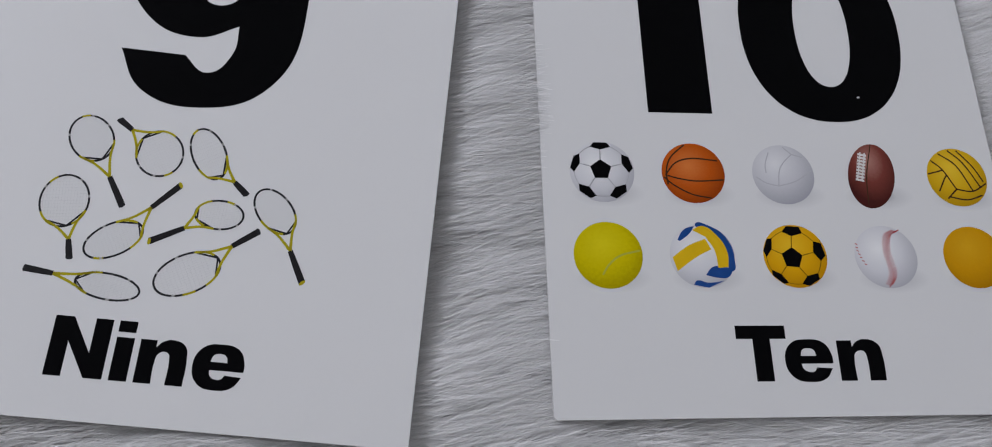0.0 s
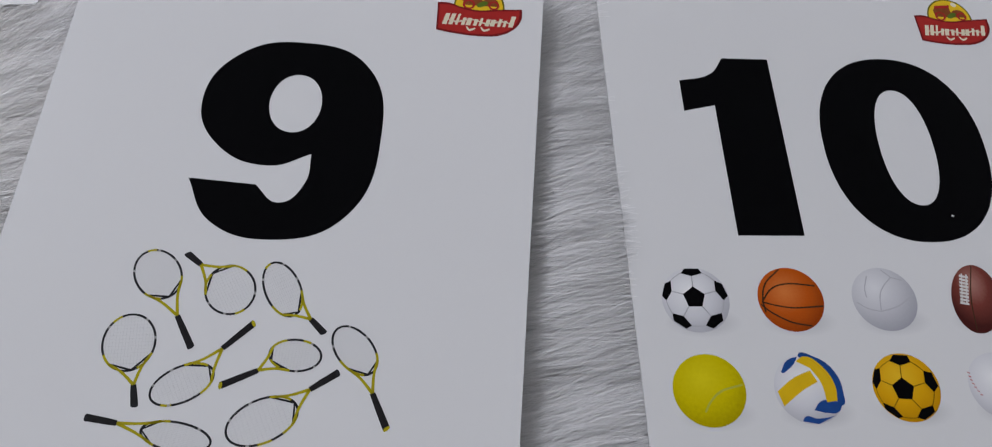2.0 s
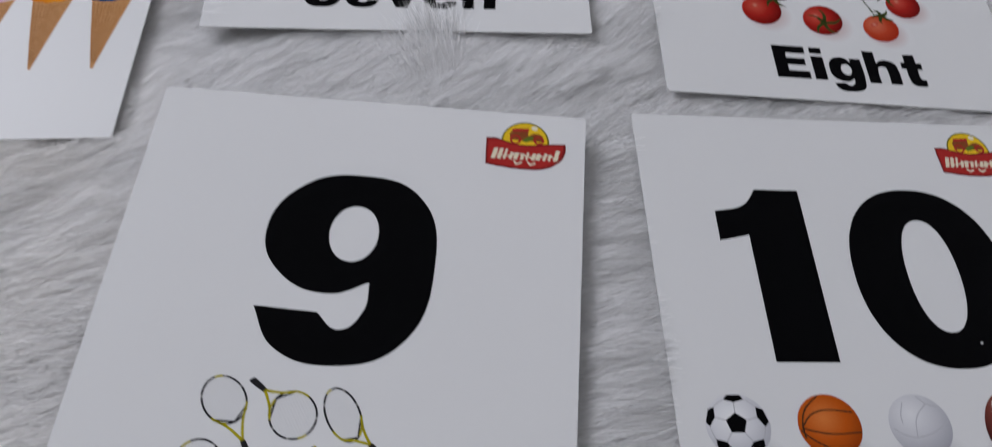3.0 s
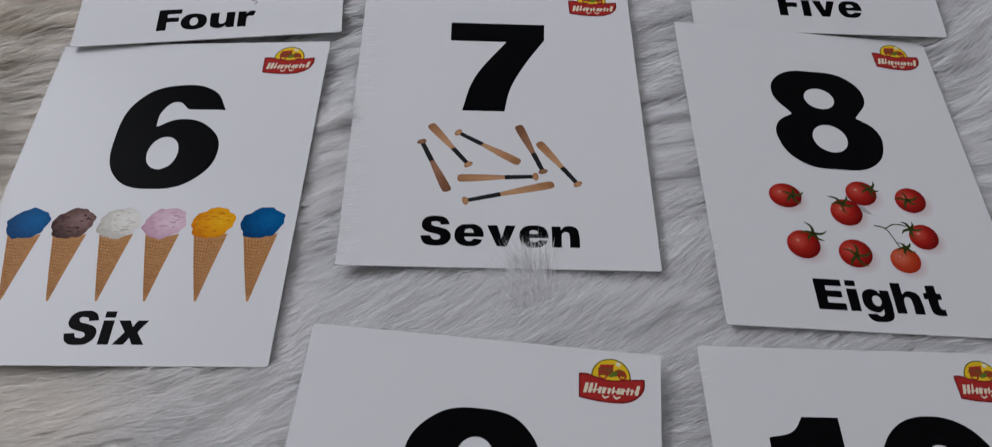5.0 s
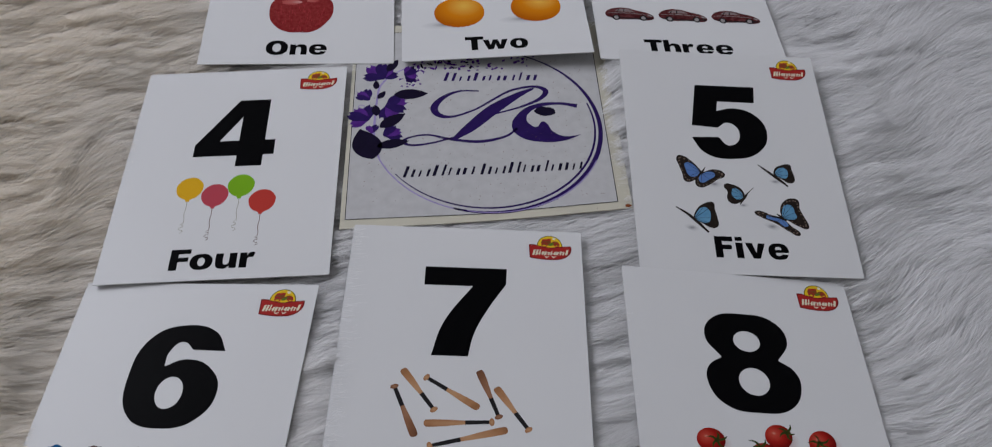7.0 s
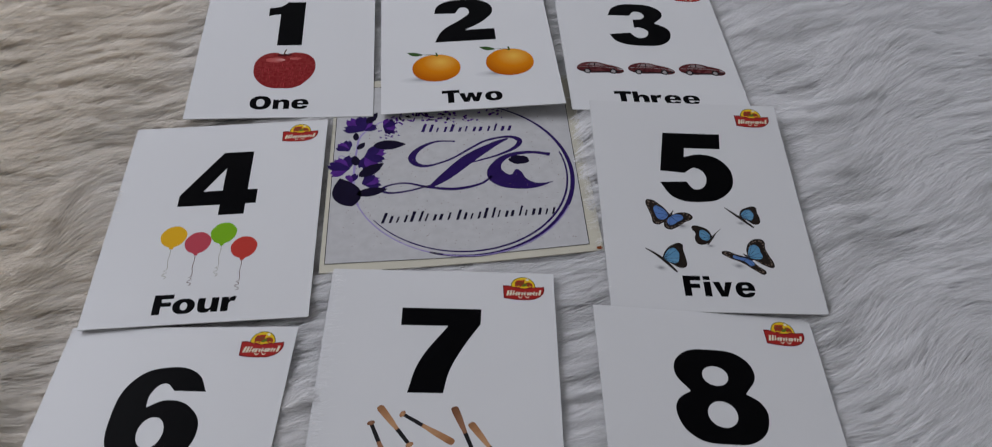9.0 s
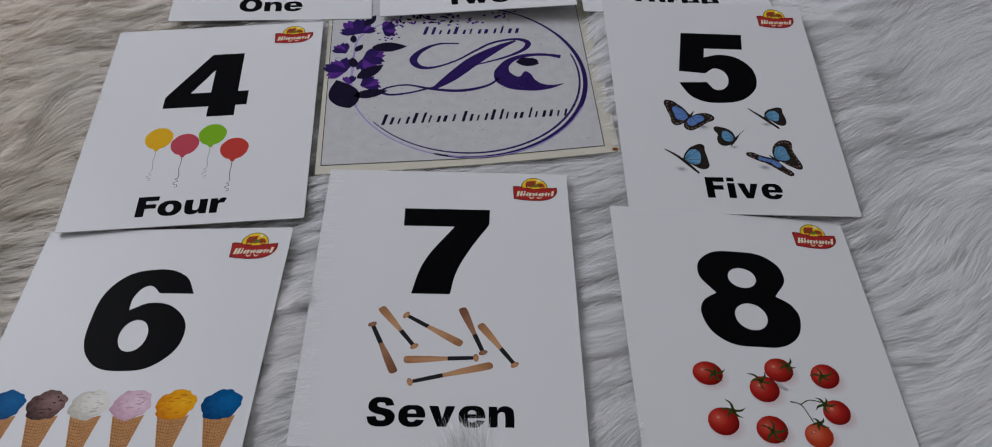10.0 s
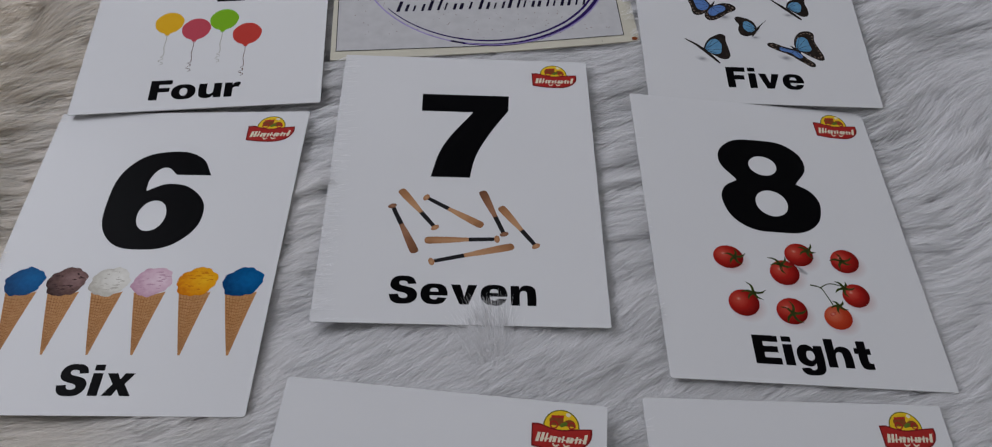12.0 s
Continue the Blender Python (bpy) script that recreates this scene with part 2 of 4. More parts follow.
def lie(x, y):
    """The height to which the pile swells: level with the cards that press into it."""
    total, weight = np.full_like(x, -0.003 * 0.06), np.full_like(x, 0.06)
    for cx, cy, cz, rx, ry, rz in PLACES.values():
        c, s = math.cos(radians(rz)), math.sin(radians(rz))
        u, v = c * (x - cx) + s * (y - cy), -s * (x - cx) + c * (y - cy)
        du, dv = (abs(u) - CARD_W / 2).clip(0), (abs(v) - CARD_H / 2).clip(0)
        u, v = u.clip(-CARD_W / 2, CARD_W / 2), v.clip(-CARD_H / 2, CARD_H / 2)
        w = np.exp(-(du**2 + dv**2) / 0.02**2)
        total, weight = total + w * (cz - math.tan(radians(ry)) * u + math.tan(radians(rx)) * v), weight + w
    return total / weight


def strand_mesh(name, roots, length, lift, width, angle, over):
    """Tapered ribbons of three joints and a tip. over: below zero for a strand that lies on a card."""
    n = len(roots)
    steps = np.array([0.0, 0.36, 0.72, 1.0])
    rise = 1 - (1 - steps) ** 2.2
    bend = RNG.normal(0, 0.22, n)
    px, py, pz = (np.empty((n, 4)) for _ in range(3))
    px[:, 0], py[:, 0] = roots[:, 0], roots[:, 1]
    for i in range(1, 4):
        a = angle + bend * (steps[i] - 0.3)
        d = length * (steps[i] - steps[i - 1])
        px[:, i], py[:, i] = px[:, i - 1] + d * np.cos(a), py[:, i - 1] + d * np.sin(a)
    # strands that never come out from under a card are left out
    shown = np.ones(n, bool)
    for cx, cy, cz, rx, ry, rz in PLACES.values():
        c, s = math.cos(radians(rz)), math.sin(radians(rz))
        u, v = c * (px - cx) + s * (py - cy), -s * (px - cx) + c * (py - cy)
        shown &= ~((abs(u) < CARD_W / 2 - 0.003) & (abs(v) < CARD_H / 2 - 0.003)).all(1)
    px, py, pz, lift, width, angle, over = (a[shown] for a in (px, py, pz, lift, width, angle, over))
    n = len(px)
    pz[:] = BASE + (lift[:, None] - BASE) * rise
    pz[:, 3] -= RNG.uniform(0, 0.003, n)
    for number, (cx, cy, cz, rx, ry, rz) in PLACES.items():
        c, s = math.cos(radians(rz)), math.sin(radians(rz))
        u, v = c * (px - cx) + s * (py - cy), -s * (px - cx) + c * (py - cy)
        plane = cz - math.tan(radians(ry)) * u + math.tan(radians(rx)) * v
        inside = (abs(u) < CARD_W / 2 + 0.0004) & (abs(v) < CARD_H / 2 + 0.0004)
        near = (abs(u) < CARD_W / 2 + 0.004) & (abs(v) < CARD_H / 2 + 0.004)
        on_top = over[:, None] < 0
        below = np.minimum(pz, plane - 0.0016)
        above = plane + 0.0003 + 0.0006 * abs(over[:, None])
        # the pile dips beside each card's right edge, shaped to deepen the shadow there
        beside = (u >= CARD_W / 2) & (u < CARD_W / 2 + 0.011) & (abs(v) < CARD_H / 2) & ~on_top
        pz = np.where(beside, np.minimum(pz, plane - 0.0065 * (1 - (u - CARD_W / 2) / 0.011)), pz)
        pz = np.where(inside & on_top, above, np.where(inside, below, np.where(near, np.minimum(pz, plane + 0.0015), pz)))
    u, v = px - 0.011, py - 0.209
    inside = (abs(u) < 0.101) & (abs(v - 0.1 * u) < 0.104)
    pz = np.where(inside, np.minimum(pz, SIGN_Z - 0.0015), pz)
    pz = np.maximum(pz, BASE + 0.0005)
    side = angle + np.pi / 2 + RNG.normal(0, 0.5, n)
    wx, wy, wz = np.cos(side) * width, np.sin(side) * width, RNG.normal(0, 0.3, n) * width
    taper = (0.8, 1.0, 0.75)
    co = np.empty((n, 7, 3), np.float32)
    for i in range(3):
        for j, sign in enumerate((-0.5, 0.5)):
            co[:, 2 * i + j, 0] = px[:, i] + sign * taper[i] * wx
            co[:, 2 * i + j, 1] = py[:, i] + sign * taper[i] * wy
            co[:, 2 * i + j, 2] = pz[:, i] + sign * taper[i] * wz
    co[:, 6] = np.stack([px[:, 3], py[:, 3], pz[:, 3]], -1)
    pattern = np.array([0, 1, 3, 2, 2, 3, 5, 4, 4, 5, 6])
    loops = (np.arange(n)[:, None] * 7 + pattern).astype(np.int32).ravel()
    starts = (np.arange(n)[:, None] * 11 + np.array([0, 4, 8])).astype(np.int32).ravel()
    me = bpy.data.meshes.new(name)
    me.vertices.add(n * 7)
    me.vertices.foreach_set("co", co.ravel())
    me.loops.add(n * 11)
    me.loops.foreach_set("vertex_index", loops)
    me.polygons.add(n * 3)
    me.polygons.foreach_set("loop_start", starts)
    me.update(calc_edges=True)
    me.shade_smooth()
    return me


def scatter(count, x0, x1, y0, y1, keep):
    x, y = RNG.uniform(x0, x1, 2 * count), RNG.uniform(y0, y1, 2 * count)
    ok = keep(x, y)
    return np.stack([x[ok], y[ok]], -1)[:count]


def pile(count, keep, bounds, width):
    roots = scatter(count, *bounds, keep)
    n = len(roots)
    x, y = roots[:, 0], roots[:, 1]
    clump = (0.4 + 0.6 * ((y + 0.16) / 0.14).clip(0, 1)) * (1 - 0.3 / (1 + np.exp(-(x - 0.27) / 0.03)))
    lay = lay_angle(x, y)
    length = 0.039 + RNG.normal(0, 0.003, n)
    angle = lay + RNG.normal(0, 1, n) * (0.10 - 0.04 * clump)
    lift = lie(x + 0.02, y) - 0.0016 + (0.0010 + 0.0014 * clump) * waves(x, y, 0.10, 8) + RNG.normal(0, 0.0010, n)
    # locks whose strands draw together towards the tip, wide ones made up of narrow ones
    for slim, tall, rise, turn, spread, seed in ((0.0085, 0.055, 0.0052, 0.07, 0.006, 5), (0.0034, 0.030, 0.0026, 0.06, 0.004, 6)):
        along = x + 0.16 * y + 0.004 * waves(x, y, 0.03, seed + 20)
        across = y - 0.14 * x + 0.4 * slim * waves(x, y, 0.045, seed + 30)
        iy = np.floor(across / slim)
        row = np.random.default_rng(seed).uniform(0, 1, 5003)[iy.astype(np.int64) % 5003]
        ix = np.floor(along / tall + row)
        key = (ix * 92837 + iy * 68917).astype(np.int64) % 100003
        tuft = np.random.default_rng(seed).uniform(-1, 1, (100003, 4))[key]
        f = across / slim - iy - 0.5
        angle += clump * (turn * tuft[:, 1] - 0.85 * f * slim / length)
        lift += clump * rise * ((1 - 4 * f**2) * (0.75 + 0.4 * tuft[:, 0]) - 0.6 + 0.5 * tuft[:, 2])
        length += clump * spread * tuft[:, 3]
    return strand_mesh("pile", roots, length, lift, width * RNG.uniform(0.7, 1.3, n), angle, RNG.uniform(0, 1, n))


def in_view(x, y):
    return (x > -0.30 - 0.30 * (y + 0.2).clip(0)) & (x < 0.34 + 0.38 * (y + 0.2).clip(0))


def fur_rug():
    rug = tagged(new("fur_rug"), "white long-pile faux fur rug spread under the cards", "rug")
    bm = bmesh.new()
    bmesh.ops.create_grid(bm, x_segments=24, y_segments=24, size=0.5)
    for v in bm.verts:
        v.co = (0.07 + v.co.x * 1.5, 0.15 + v.co.y * 1.36, BASE)
    made = bmesh.ops.extrude_face_region(bm, geom=bm.faces[:])["geom"]
    for v in made:
        if isinstance(v, bmesh.types.BMVert):
            v.co.z -= 0.005
    part("backing", bm, BACKING, rug, "woven backing cloth")
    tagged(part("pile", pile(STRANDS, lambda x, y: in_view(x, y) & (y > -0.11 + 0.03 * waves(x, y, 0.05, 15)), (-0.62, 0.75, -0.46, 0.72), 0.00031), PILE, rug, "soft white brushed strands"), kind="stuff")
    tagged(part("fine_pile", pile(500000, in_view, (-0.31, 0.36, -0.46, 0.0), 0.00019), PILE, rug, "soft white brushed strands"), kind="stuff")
    # a stray lock that lies over the lower edge of one card
    n = 900
    lock = np.stack([RNG.normal(0.015, 0.0042, n), RNG.uniform(-0.134, -0.108, n)], -1)
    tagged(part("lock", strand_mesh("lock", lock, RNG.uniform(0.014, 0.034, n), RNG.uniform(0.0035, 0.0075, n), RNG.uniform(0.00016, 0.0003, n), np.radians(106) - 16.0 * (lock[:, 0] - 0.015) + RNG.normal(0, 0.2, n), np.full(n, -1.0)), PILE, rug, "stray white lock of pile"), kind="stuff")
    # a fringe of short hairs over one card's edge
    n = 520
    edge = np.stack([RNG.normal(-0.0795, 0.002, n), RNG.uniform(-0.10, 0.095, n)], -1)
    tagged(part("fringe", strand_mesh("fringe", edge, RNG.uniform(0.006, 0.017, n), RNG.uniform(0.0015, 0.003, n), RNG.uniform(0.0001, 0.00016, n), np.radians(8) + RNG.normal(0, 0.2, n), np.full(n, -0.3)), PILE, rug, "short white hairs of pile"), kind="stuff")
    outer = lambda x, y: ~in_view(x, y) | (y > 0.72)
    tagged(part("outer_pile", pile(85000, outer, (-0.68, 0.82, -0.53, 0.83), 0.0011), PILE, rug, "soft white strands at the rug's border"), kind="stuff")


STRANDS = 400000
fur_rug()


# ---- numerals: smooth nodes 1, corners 0 ----
def nodes(text):
    """'x,y x,y* ...' to nodes; a star marks a corner."""
    return [(*map(float, w.rstrip("*").split(",")), 0 if w.endswith("*") else 1) for w in text.split()]


NINE = ["0,66.4 -19.2,60.6 -28,42.5 -20.4,26.8 -4,21 8,26* 7.5,16 1,9 -6.8,14.4* -26.6,15* -18,1.5 1,-3 20,5 28,32 20,60", "0.5,54 -7.5,43.5 0.5,33 8.5,43.5"]
FIGURES = {
    "1": ["12,65.5* -4,65.5* -9,59 -20,56* -20,44* -9.3,46.5* -9.3,-1* 12,-1*"],
    "2": ["-27,45* -22,60 0,67 21,61 26.5,47 18,31 0,16.5* 26,16.5* 26,-1* -28,-1* -20,18 -2,35 5,46 -0.5,53.5 -8,44*"],
    "3": ["-28,47* -20,62 0,67 19,61 23.5,49 14,34.5* 25,25 26,15 18,1 -2,-3 -24,3 -30,15* -11,18* -3,9.5 6,18 0,26.5 -6,26.5* -5,40* 3,41.5 6,48 -1,54 -8,46.5*"],
    "4": ["20.5,65.5* -2,65.5* -29,21* -29,9.5* 2,9.5* 2,-1* 20.5,-1* 20.5,9.5* 28,9.5* 28,24* 20.5,24*", "2,48* -12,24* 2,24*"],
    "5": ["-20,65.5* 25,65.5* 23,50* -5,50* -6.5,41* 8,44 22,38 28.5,22 20,4 0,-3 -19,1 -28,15.5* -8,16.5* -1,9 8,20 1,30 -8,25* -26.5,26.5*"],
    "7": ["-26,65.5* 26,65.5* 25.5,53* 14,33 6.2,15 3,-1* -19,-1* -13,22 4.5,51* -26,51*"],
    "8": ["0,67 -20,62.5 -26.5,49 -18,34* -27,27 -29,16 -20,1 0,-3 20,1 29,16 27,27 18,34* 26.5,49 20,62.5", "0,54 -8.5,46.5 0,39 8.5,46.5", "0,27.5 -9.5,18 0,8.5 9.5,18"],
    "9": NINE,
}


def figure(ch, shift=0.0):
    if ch == "6":
        loops = [[(-x, 64 - y, s) for x, y, s in nodes(t)] for t in NINE]
    elif ch == "0":
        loops = [[(x, y, 1) for x, y in oval(0, 32, 28.2, 35, n=24, power=2.25)], [(x, y, 1) for x, y in oval(0.5, 32, 9.5, 22, n=20, power=2.2)]]
    else:
        loops = [nodes(t) for t in FIGURES[ch]]
    return outline([[(x + shift, y, s) for x, y, s in loop] for loop in loops], 0, 4 if ch == "0" else 12)


def bars(x0, y0, x1, y1, count, tall, first, k=1, slim=0.3):
    """Plain slanted bars in the place of a word."""
    out = []
    for i in range(count):
        f = i / (count - 1)
        x, y = x0 + f * (x1 - x0), y0 + f * (y1 - y0)
        h = tall * (1.45 if i in first else 0.92 + 0.1 * math.sin(2.3 * i))
        w = slim * abs(x1 - x0) / (count - 1) * (1 + 0.3 * math.sin(1.7 * i + 1))
        x += 0.08 * abs(x1 - x0) / (count - 1) * math.sin(2.9 * i)
        out.append([(x - w, y), (x + w, y), (x + w + 0.22 * h, y + h), (x - w + 0.22 * h, y + h)])
    return shapes(out, k)


def glide(points, n=8):
    """A smooth line through (x, y, width) points."""
    p = np.array(points, float)
    p = np.vstack([2 * p[0] - p[1], p, 2 * p[-1] - p[-2]])
    out = []
    for i in range(1, len(p) - 2):
        for t in np.linspace(0, 1, n, endpoint=i == len(p) - 3):
            a, b, c, d = p[i - 1 : i + 3]
            q = 0.5 * (2 * b + (c - a) * t + (2 * a - 5 * b + 4 * c - d) * t**2 + (3 * b - a - 3 * c + d) * t**3)
            out.append((q[0], q[1], max(q[2], 0.05)))
    return out


def brand_mark(card):
    """A red banner under a yellow disc with a small cart, and plain bars for the lettering."""
    disc = part("badge", shapes([oval(54, 86, 8.4, 8.6, n=36)]), OLIVE_INK, card, "round yellow badge with a red banner")
    part("badge_face", shapes([oval(54, 86, 7.8, 8.0, n=36)], 1), BRAND_YELLOW, disc)
    part("cart", outline([nodes("49,86.5* 48.6,89.6 51,91.4 54.4,91.2 55,88.6* 57,89.8 59.6,89.2 60.6,86.5*")], 2), BROWN_INK, disc)
    part("cart_roof", shapes([[(49.2, 91.4), (55.2, 91.9), (55.0, 90.6), (49.4, 90.2)]], 3), BRAND_RED, disc)
    for x, y, r in ((50.6, 86.8, 1.7), (58.8, 86.9, 1.5)):
        part("wheel", strokes([ring(x, y, r, r, 0, 0.7, 18)], 3), BRAND_RED, disc)
    part("leaf_mark", shapes([oval(55, 87.2, 2.0, 1.0, 30, 14)], 3), LEAF_GREEN, disc)
    part("cap", shapes([oval(57.0, 92.2, 1.15, 0.95, -20, 14)], 3), CREAM, disc)
    banner = outline([nodes("40.4,86.8* 44,86.9 48,85.6 54,84.6 60,85.4 68.2,86.2* 68,81.5 65.5,77.5 61,74.9 55,74.2 47,74.6 40.8,75.6*")], 4)
    part("banner", banner, DARK_RED, disc, "red banner with a darker rim")
    part("banner_face", outline([nodes("41.1,86.0* 44,86.1 48,84.9 54,83.9 60,84.7 67.4,85.5* 67.1,81.6 64.9,78.1 60.8,75.7 55,75.0 47,75.4 41.4,76.3*")], 5), BRAND_RED, disc)
    part("lettering_bar", bars(43.2, 78.0, 64.6, 78.6, 12, 3.1, (0, 1, 2, 11), 6, 0.3), CREAM, disc)
    part("lettering_bar", strokes([glide([(43.4, 80.4, 0.4), (47, 79.4, 0.6), (52, 80.6, 0.4), (57, 79.4, 0.6), (62, 80.6, 0.5), (65.8, 79.6, 0.4)]), glide([(50.5, 77.6, 0.5), (51.6, 76.4, 0.8), (53.4, 77.2, 0.5)]), glide([(55.2, 77.7, 0.5), (56.3, 76.5, 0.8), (58.1, 77.3, 0.5)])], 6), CREAM, disc)


# heavy wide letters, in millimetres over the base line
N_ARCH = "10,13 13.6,11.4 14.6,7.6 14.6,0* 9.4,0* 9.4,7 8.9,8.9 7.3,9.4 5.7,8.5 5.2,6.5 5.2,0*"
LETTERS = {
    "N": ["0,0* 0,17.4* 5.6,17.4* 12.2,7.2* 12.2,17.4* 17.5,17.4* 17.5,0* 12,0* 5.3,10.2* 5.3,0*"],
    "i": ["0,0* 0,12.6* 5.4,12.6* 5.4,0*", "0,14.1* 0,17.4* 5.4,17.4* 5.4,14.1*"],
    "n": ["0,0* 0,12.6* 4.9,12.6* 4.9,10.6* 6.8,12.4 " + N_ARCH],
    "h": ["0,0* 0,17.4* 5.2,17.4* 5.2,10.9* 7,12.5 " + N_ARCH],
    "e": ["15.4,5.4* 15.3,8 13.2,11.8 7.7,13 2.2,11.6 0,6.4 2.2,1.2 7.8,-0.3 12.6,0.8 15,3.9* 10,4.2* 9,3 7.6,2.8 5.6,3.8 5.2,5.4*", "5.2,7.8* 5.8,9.6 7.7,10.2 9.6,9.6 10.2,7.8*"],
    "o": ["15.6,6.35 13.4,11.4 7.8,13 2.2,11.4 0,6.35 2.2,1.3 7.8,-0.3 13.4,1.3", "10.3,6.35 7.8,9.8 5.3,6.35 7.8,2.9"],
    "O": ["19,8.7 16.4,15.3 9.5,17.7 2.6,15.3 0,8.7 2.6,2.1 9.5,-0.3 16.4,2.1", "13.3,8.7 9.5,13.8 5.7,8.7 9.5,3.6"],
    "T": ["0,17.4* 16,17.4* 16,13.2* 10.8,13.2* 10.8,0* 5.2,0* 5.2,13.2* 0,13.2*"],
    "E": ["0,0* 0,17.4* 14.3,17.4* 14.3,13.6* 5.6,13.6* 5.6,10.9* 13.6,10.9* 13.6,7.2* 5.6,7.2* 5.6,4* 14.6,4* 14.6,0*"],
    "F": ["0,0* 0,17.4* 13.8,17.4* 13.8,13.5* 5.6,13.5* 5.6,10.6* 12.6,10.6* 12.6,6.9* 5.6,6.9* 5.6,0*"],
    "g": ["9.9,12.6* 14.8,12.6* 14.8,1 13.6,-3.4 7.4,-5.4 2.2,-4.4 0.6,-1.3* 5.6,-0.9* 7.2,-2.2 9.4,-1.2 9.8,1.8* 8,0.2 5.4,-0.1 1.2,2 0,6.4 1.4,11.2 5.4,13 8.4,12.2 9.9,10.6*", "9.8,6.4 7.4,9.4 5.1,6.4 7.4,3.4"],
    "t": ["2,16.8* 7.2,17.2* 7.2,12.6* 9.5,12.6* 9.5,9* 7.2,9* 7.2,4.8 7.8,3.6 9.6,3.6* 9.6,0* 7,-0.3 3.2,0.6 2,4.2 2,9* 0,9* 0,12.6* 2,12.6*"],
    "S": ["10.6,12.2* 10,13.8 8,14.3 6,13.9 5.7,12.7 6.4,11.8 10,10.8 14.6,8.9 16.2,5.4 14,1.2 8.2,-0.3 2,1.2 0,5.6* 5.4,5.9* 6.1,4 8.3,3.3 10.3,3.9 10.7,5 9.6,6.2 5.6,7.3 1.8,9.2 0.6,12.4 2.6,16.4 8,17.7 13.4,16.4 15.6,12.6*"],
    "v": ["0,12.6* 5.4,12.6* 7.7,4.8* 9.9,12.6* 15.2,12.6* 10.2,0* 5,0*"],
    "x": ["0.3,12.6* 6,12.6* 7.9,9.2* 9.9,12.6* 15.3,12.6* 11,6.5* 15.6,0* 9.8,0* 7.7,3.6* 5.6,0* 0,0* 4.6,6.5*"],
    "r": ["0,0* 0,12.6* 4.8,12.6* 4.8,10.4* 6.2,12.3 8,13 10.4,12.5* 9,8.4* 7.4,8.7 5.7,8 5.2,5 5.2,0*"],
    "w": ["0,12.6* 5,12.6* 6.6,5.4* 8.6,12.6* 13,12.6* 15,5.4* 16.6,12.6* 21.5,12.6* 17.4,0* 12.7,0* 10.8,6.6* 8.8,0* 4.1,0*"],
}


def letter_loops(ch):
    if ch == "u":
        return [[(14.6 - x, 12.7 - y, s) for x, y, s in loop] for loop in letter_loops("n")]
    return [nodes(t) for t in LETTERS[ch]]


KERN = {"Te": -1.1, "Tw": -0.6, "Th": 1.0, "Fo": 0.2}


def lettering(card, body, x0, x1, base):
    """A word of heavy letters, each a part of the card, fitted between x0 and x1."""
    loops = [letter_loops(ch) for ch in body]
    wide = [max(x for loop in ls for x, _, _ in loop) for ls in loops]
    gaps = [KERN.get(a + b, 1.9) for a, b in zip(body, body[1:])] + [0.0]
    scale, x = (x1 - x0) / (sum(wide) + sum(gaps)), x0
    for ls, w, gap in zip(loops, wide, gaps):
        part("letter", outline([[(x + a * scale, base + 0.96 * b, s) for a, b, s in loop] for loop in ls], 0, 6), BLACK, card)
        x += (w + gap) * scale


# word, its two ends and its base line
WORDS = {1: ("One", -24.8, 22.5, -87.6), 2: ("Two", -25, 24.5, -88.6), 3: ("Three", -37.7, 33.6, -88.7), 4: ("Four", -29, 26, -89.7), 5: ("Five", -22.7, 27.2, -85.6),
         6: ("Six", -20.2, 17.6, -88.0), 7: ("Seven", -37.2, 37.7, -86.2), 8: ("Eight", -29.3, 33.4, -87.6), 9: ("Nine", -26, 27.9, -86.7), 10: ("Ten", -19.4, 25.4, -87.9)}
CARDS = {}


def flash_card(number, label):
    card = tagged(new("flash_card"), label, "flash card", "number flash cards")
    card.matrix_basis = card_pose(number)
    bm = bmesh.new()
    bmesh.ops.create_cube(bm, size=1.0)
    for v in bm.verts:
        v.co = (v.co.x * CARD_W, v.co.y * CARD_H, (v.co.z - 0.5) * CARD_T)
    bmesh.ops.bevel(bm, geom=[e for e in bm.edges if abs(e.verts[0].co.z - e.verts[1].co.z) > 1e-5], offset=0.0006, segments=3, affect="EDGES")
    board = part("board", bm, CARD, card)
    board.data.materials.append(EDGE)
    for p in board.data.polygons:
        p.material_index = 0 if p.normal.z > 0.5 else 1
    if number == 10:
        part("numeral", figure("1", -30.2), BLACK, card)
        part("numeral", figure("0", 23.1), BLACK, card)
    else:
        part("numeral", figure(str(number)), BLACK, card)
    lettering(card, *WORDS[number])
    brand_mark(card)
    if number == 10:
        part("scuff", shapes([ragged(32.6, 6.3, 0.5, 0.35, 0.2, 2, 12)], 2), CARD, card)
    CARDS[number] = card
    return card


for number, what in ((1, "one red apple"), (2, "two oranges"), (3, "three dark red cars"), (4, "four balloons"), (5, "five blue butterflies"),
                     (6, "six ice cream cones"), (7, "seven wooden baseball bats"), (8, "eight cherry tomatoes"), (9, "nine tennis rackets"), (10, "ten sports balls")):
    flash_card(number, f"glossy white flash card printed with {what}")


# ---- printed pictures ----
def placed(points, cx, cy, turn=0.0, size=1.0):
    c, s = math.cos(radians(turn)) * size, math.sin(radians(turn)) * size
    return [(cx + c * x - s * y, cy + s * x + c * y) for x, y in points]


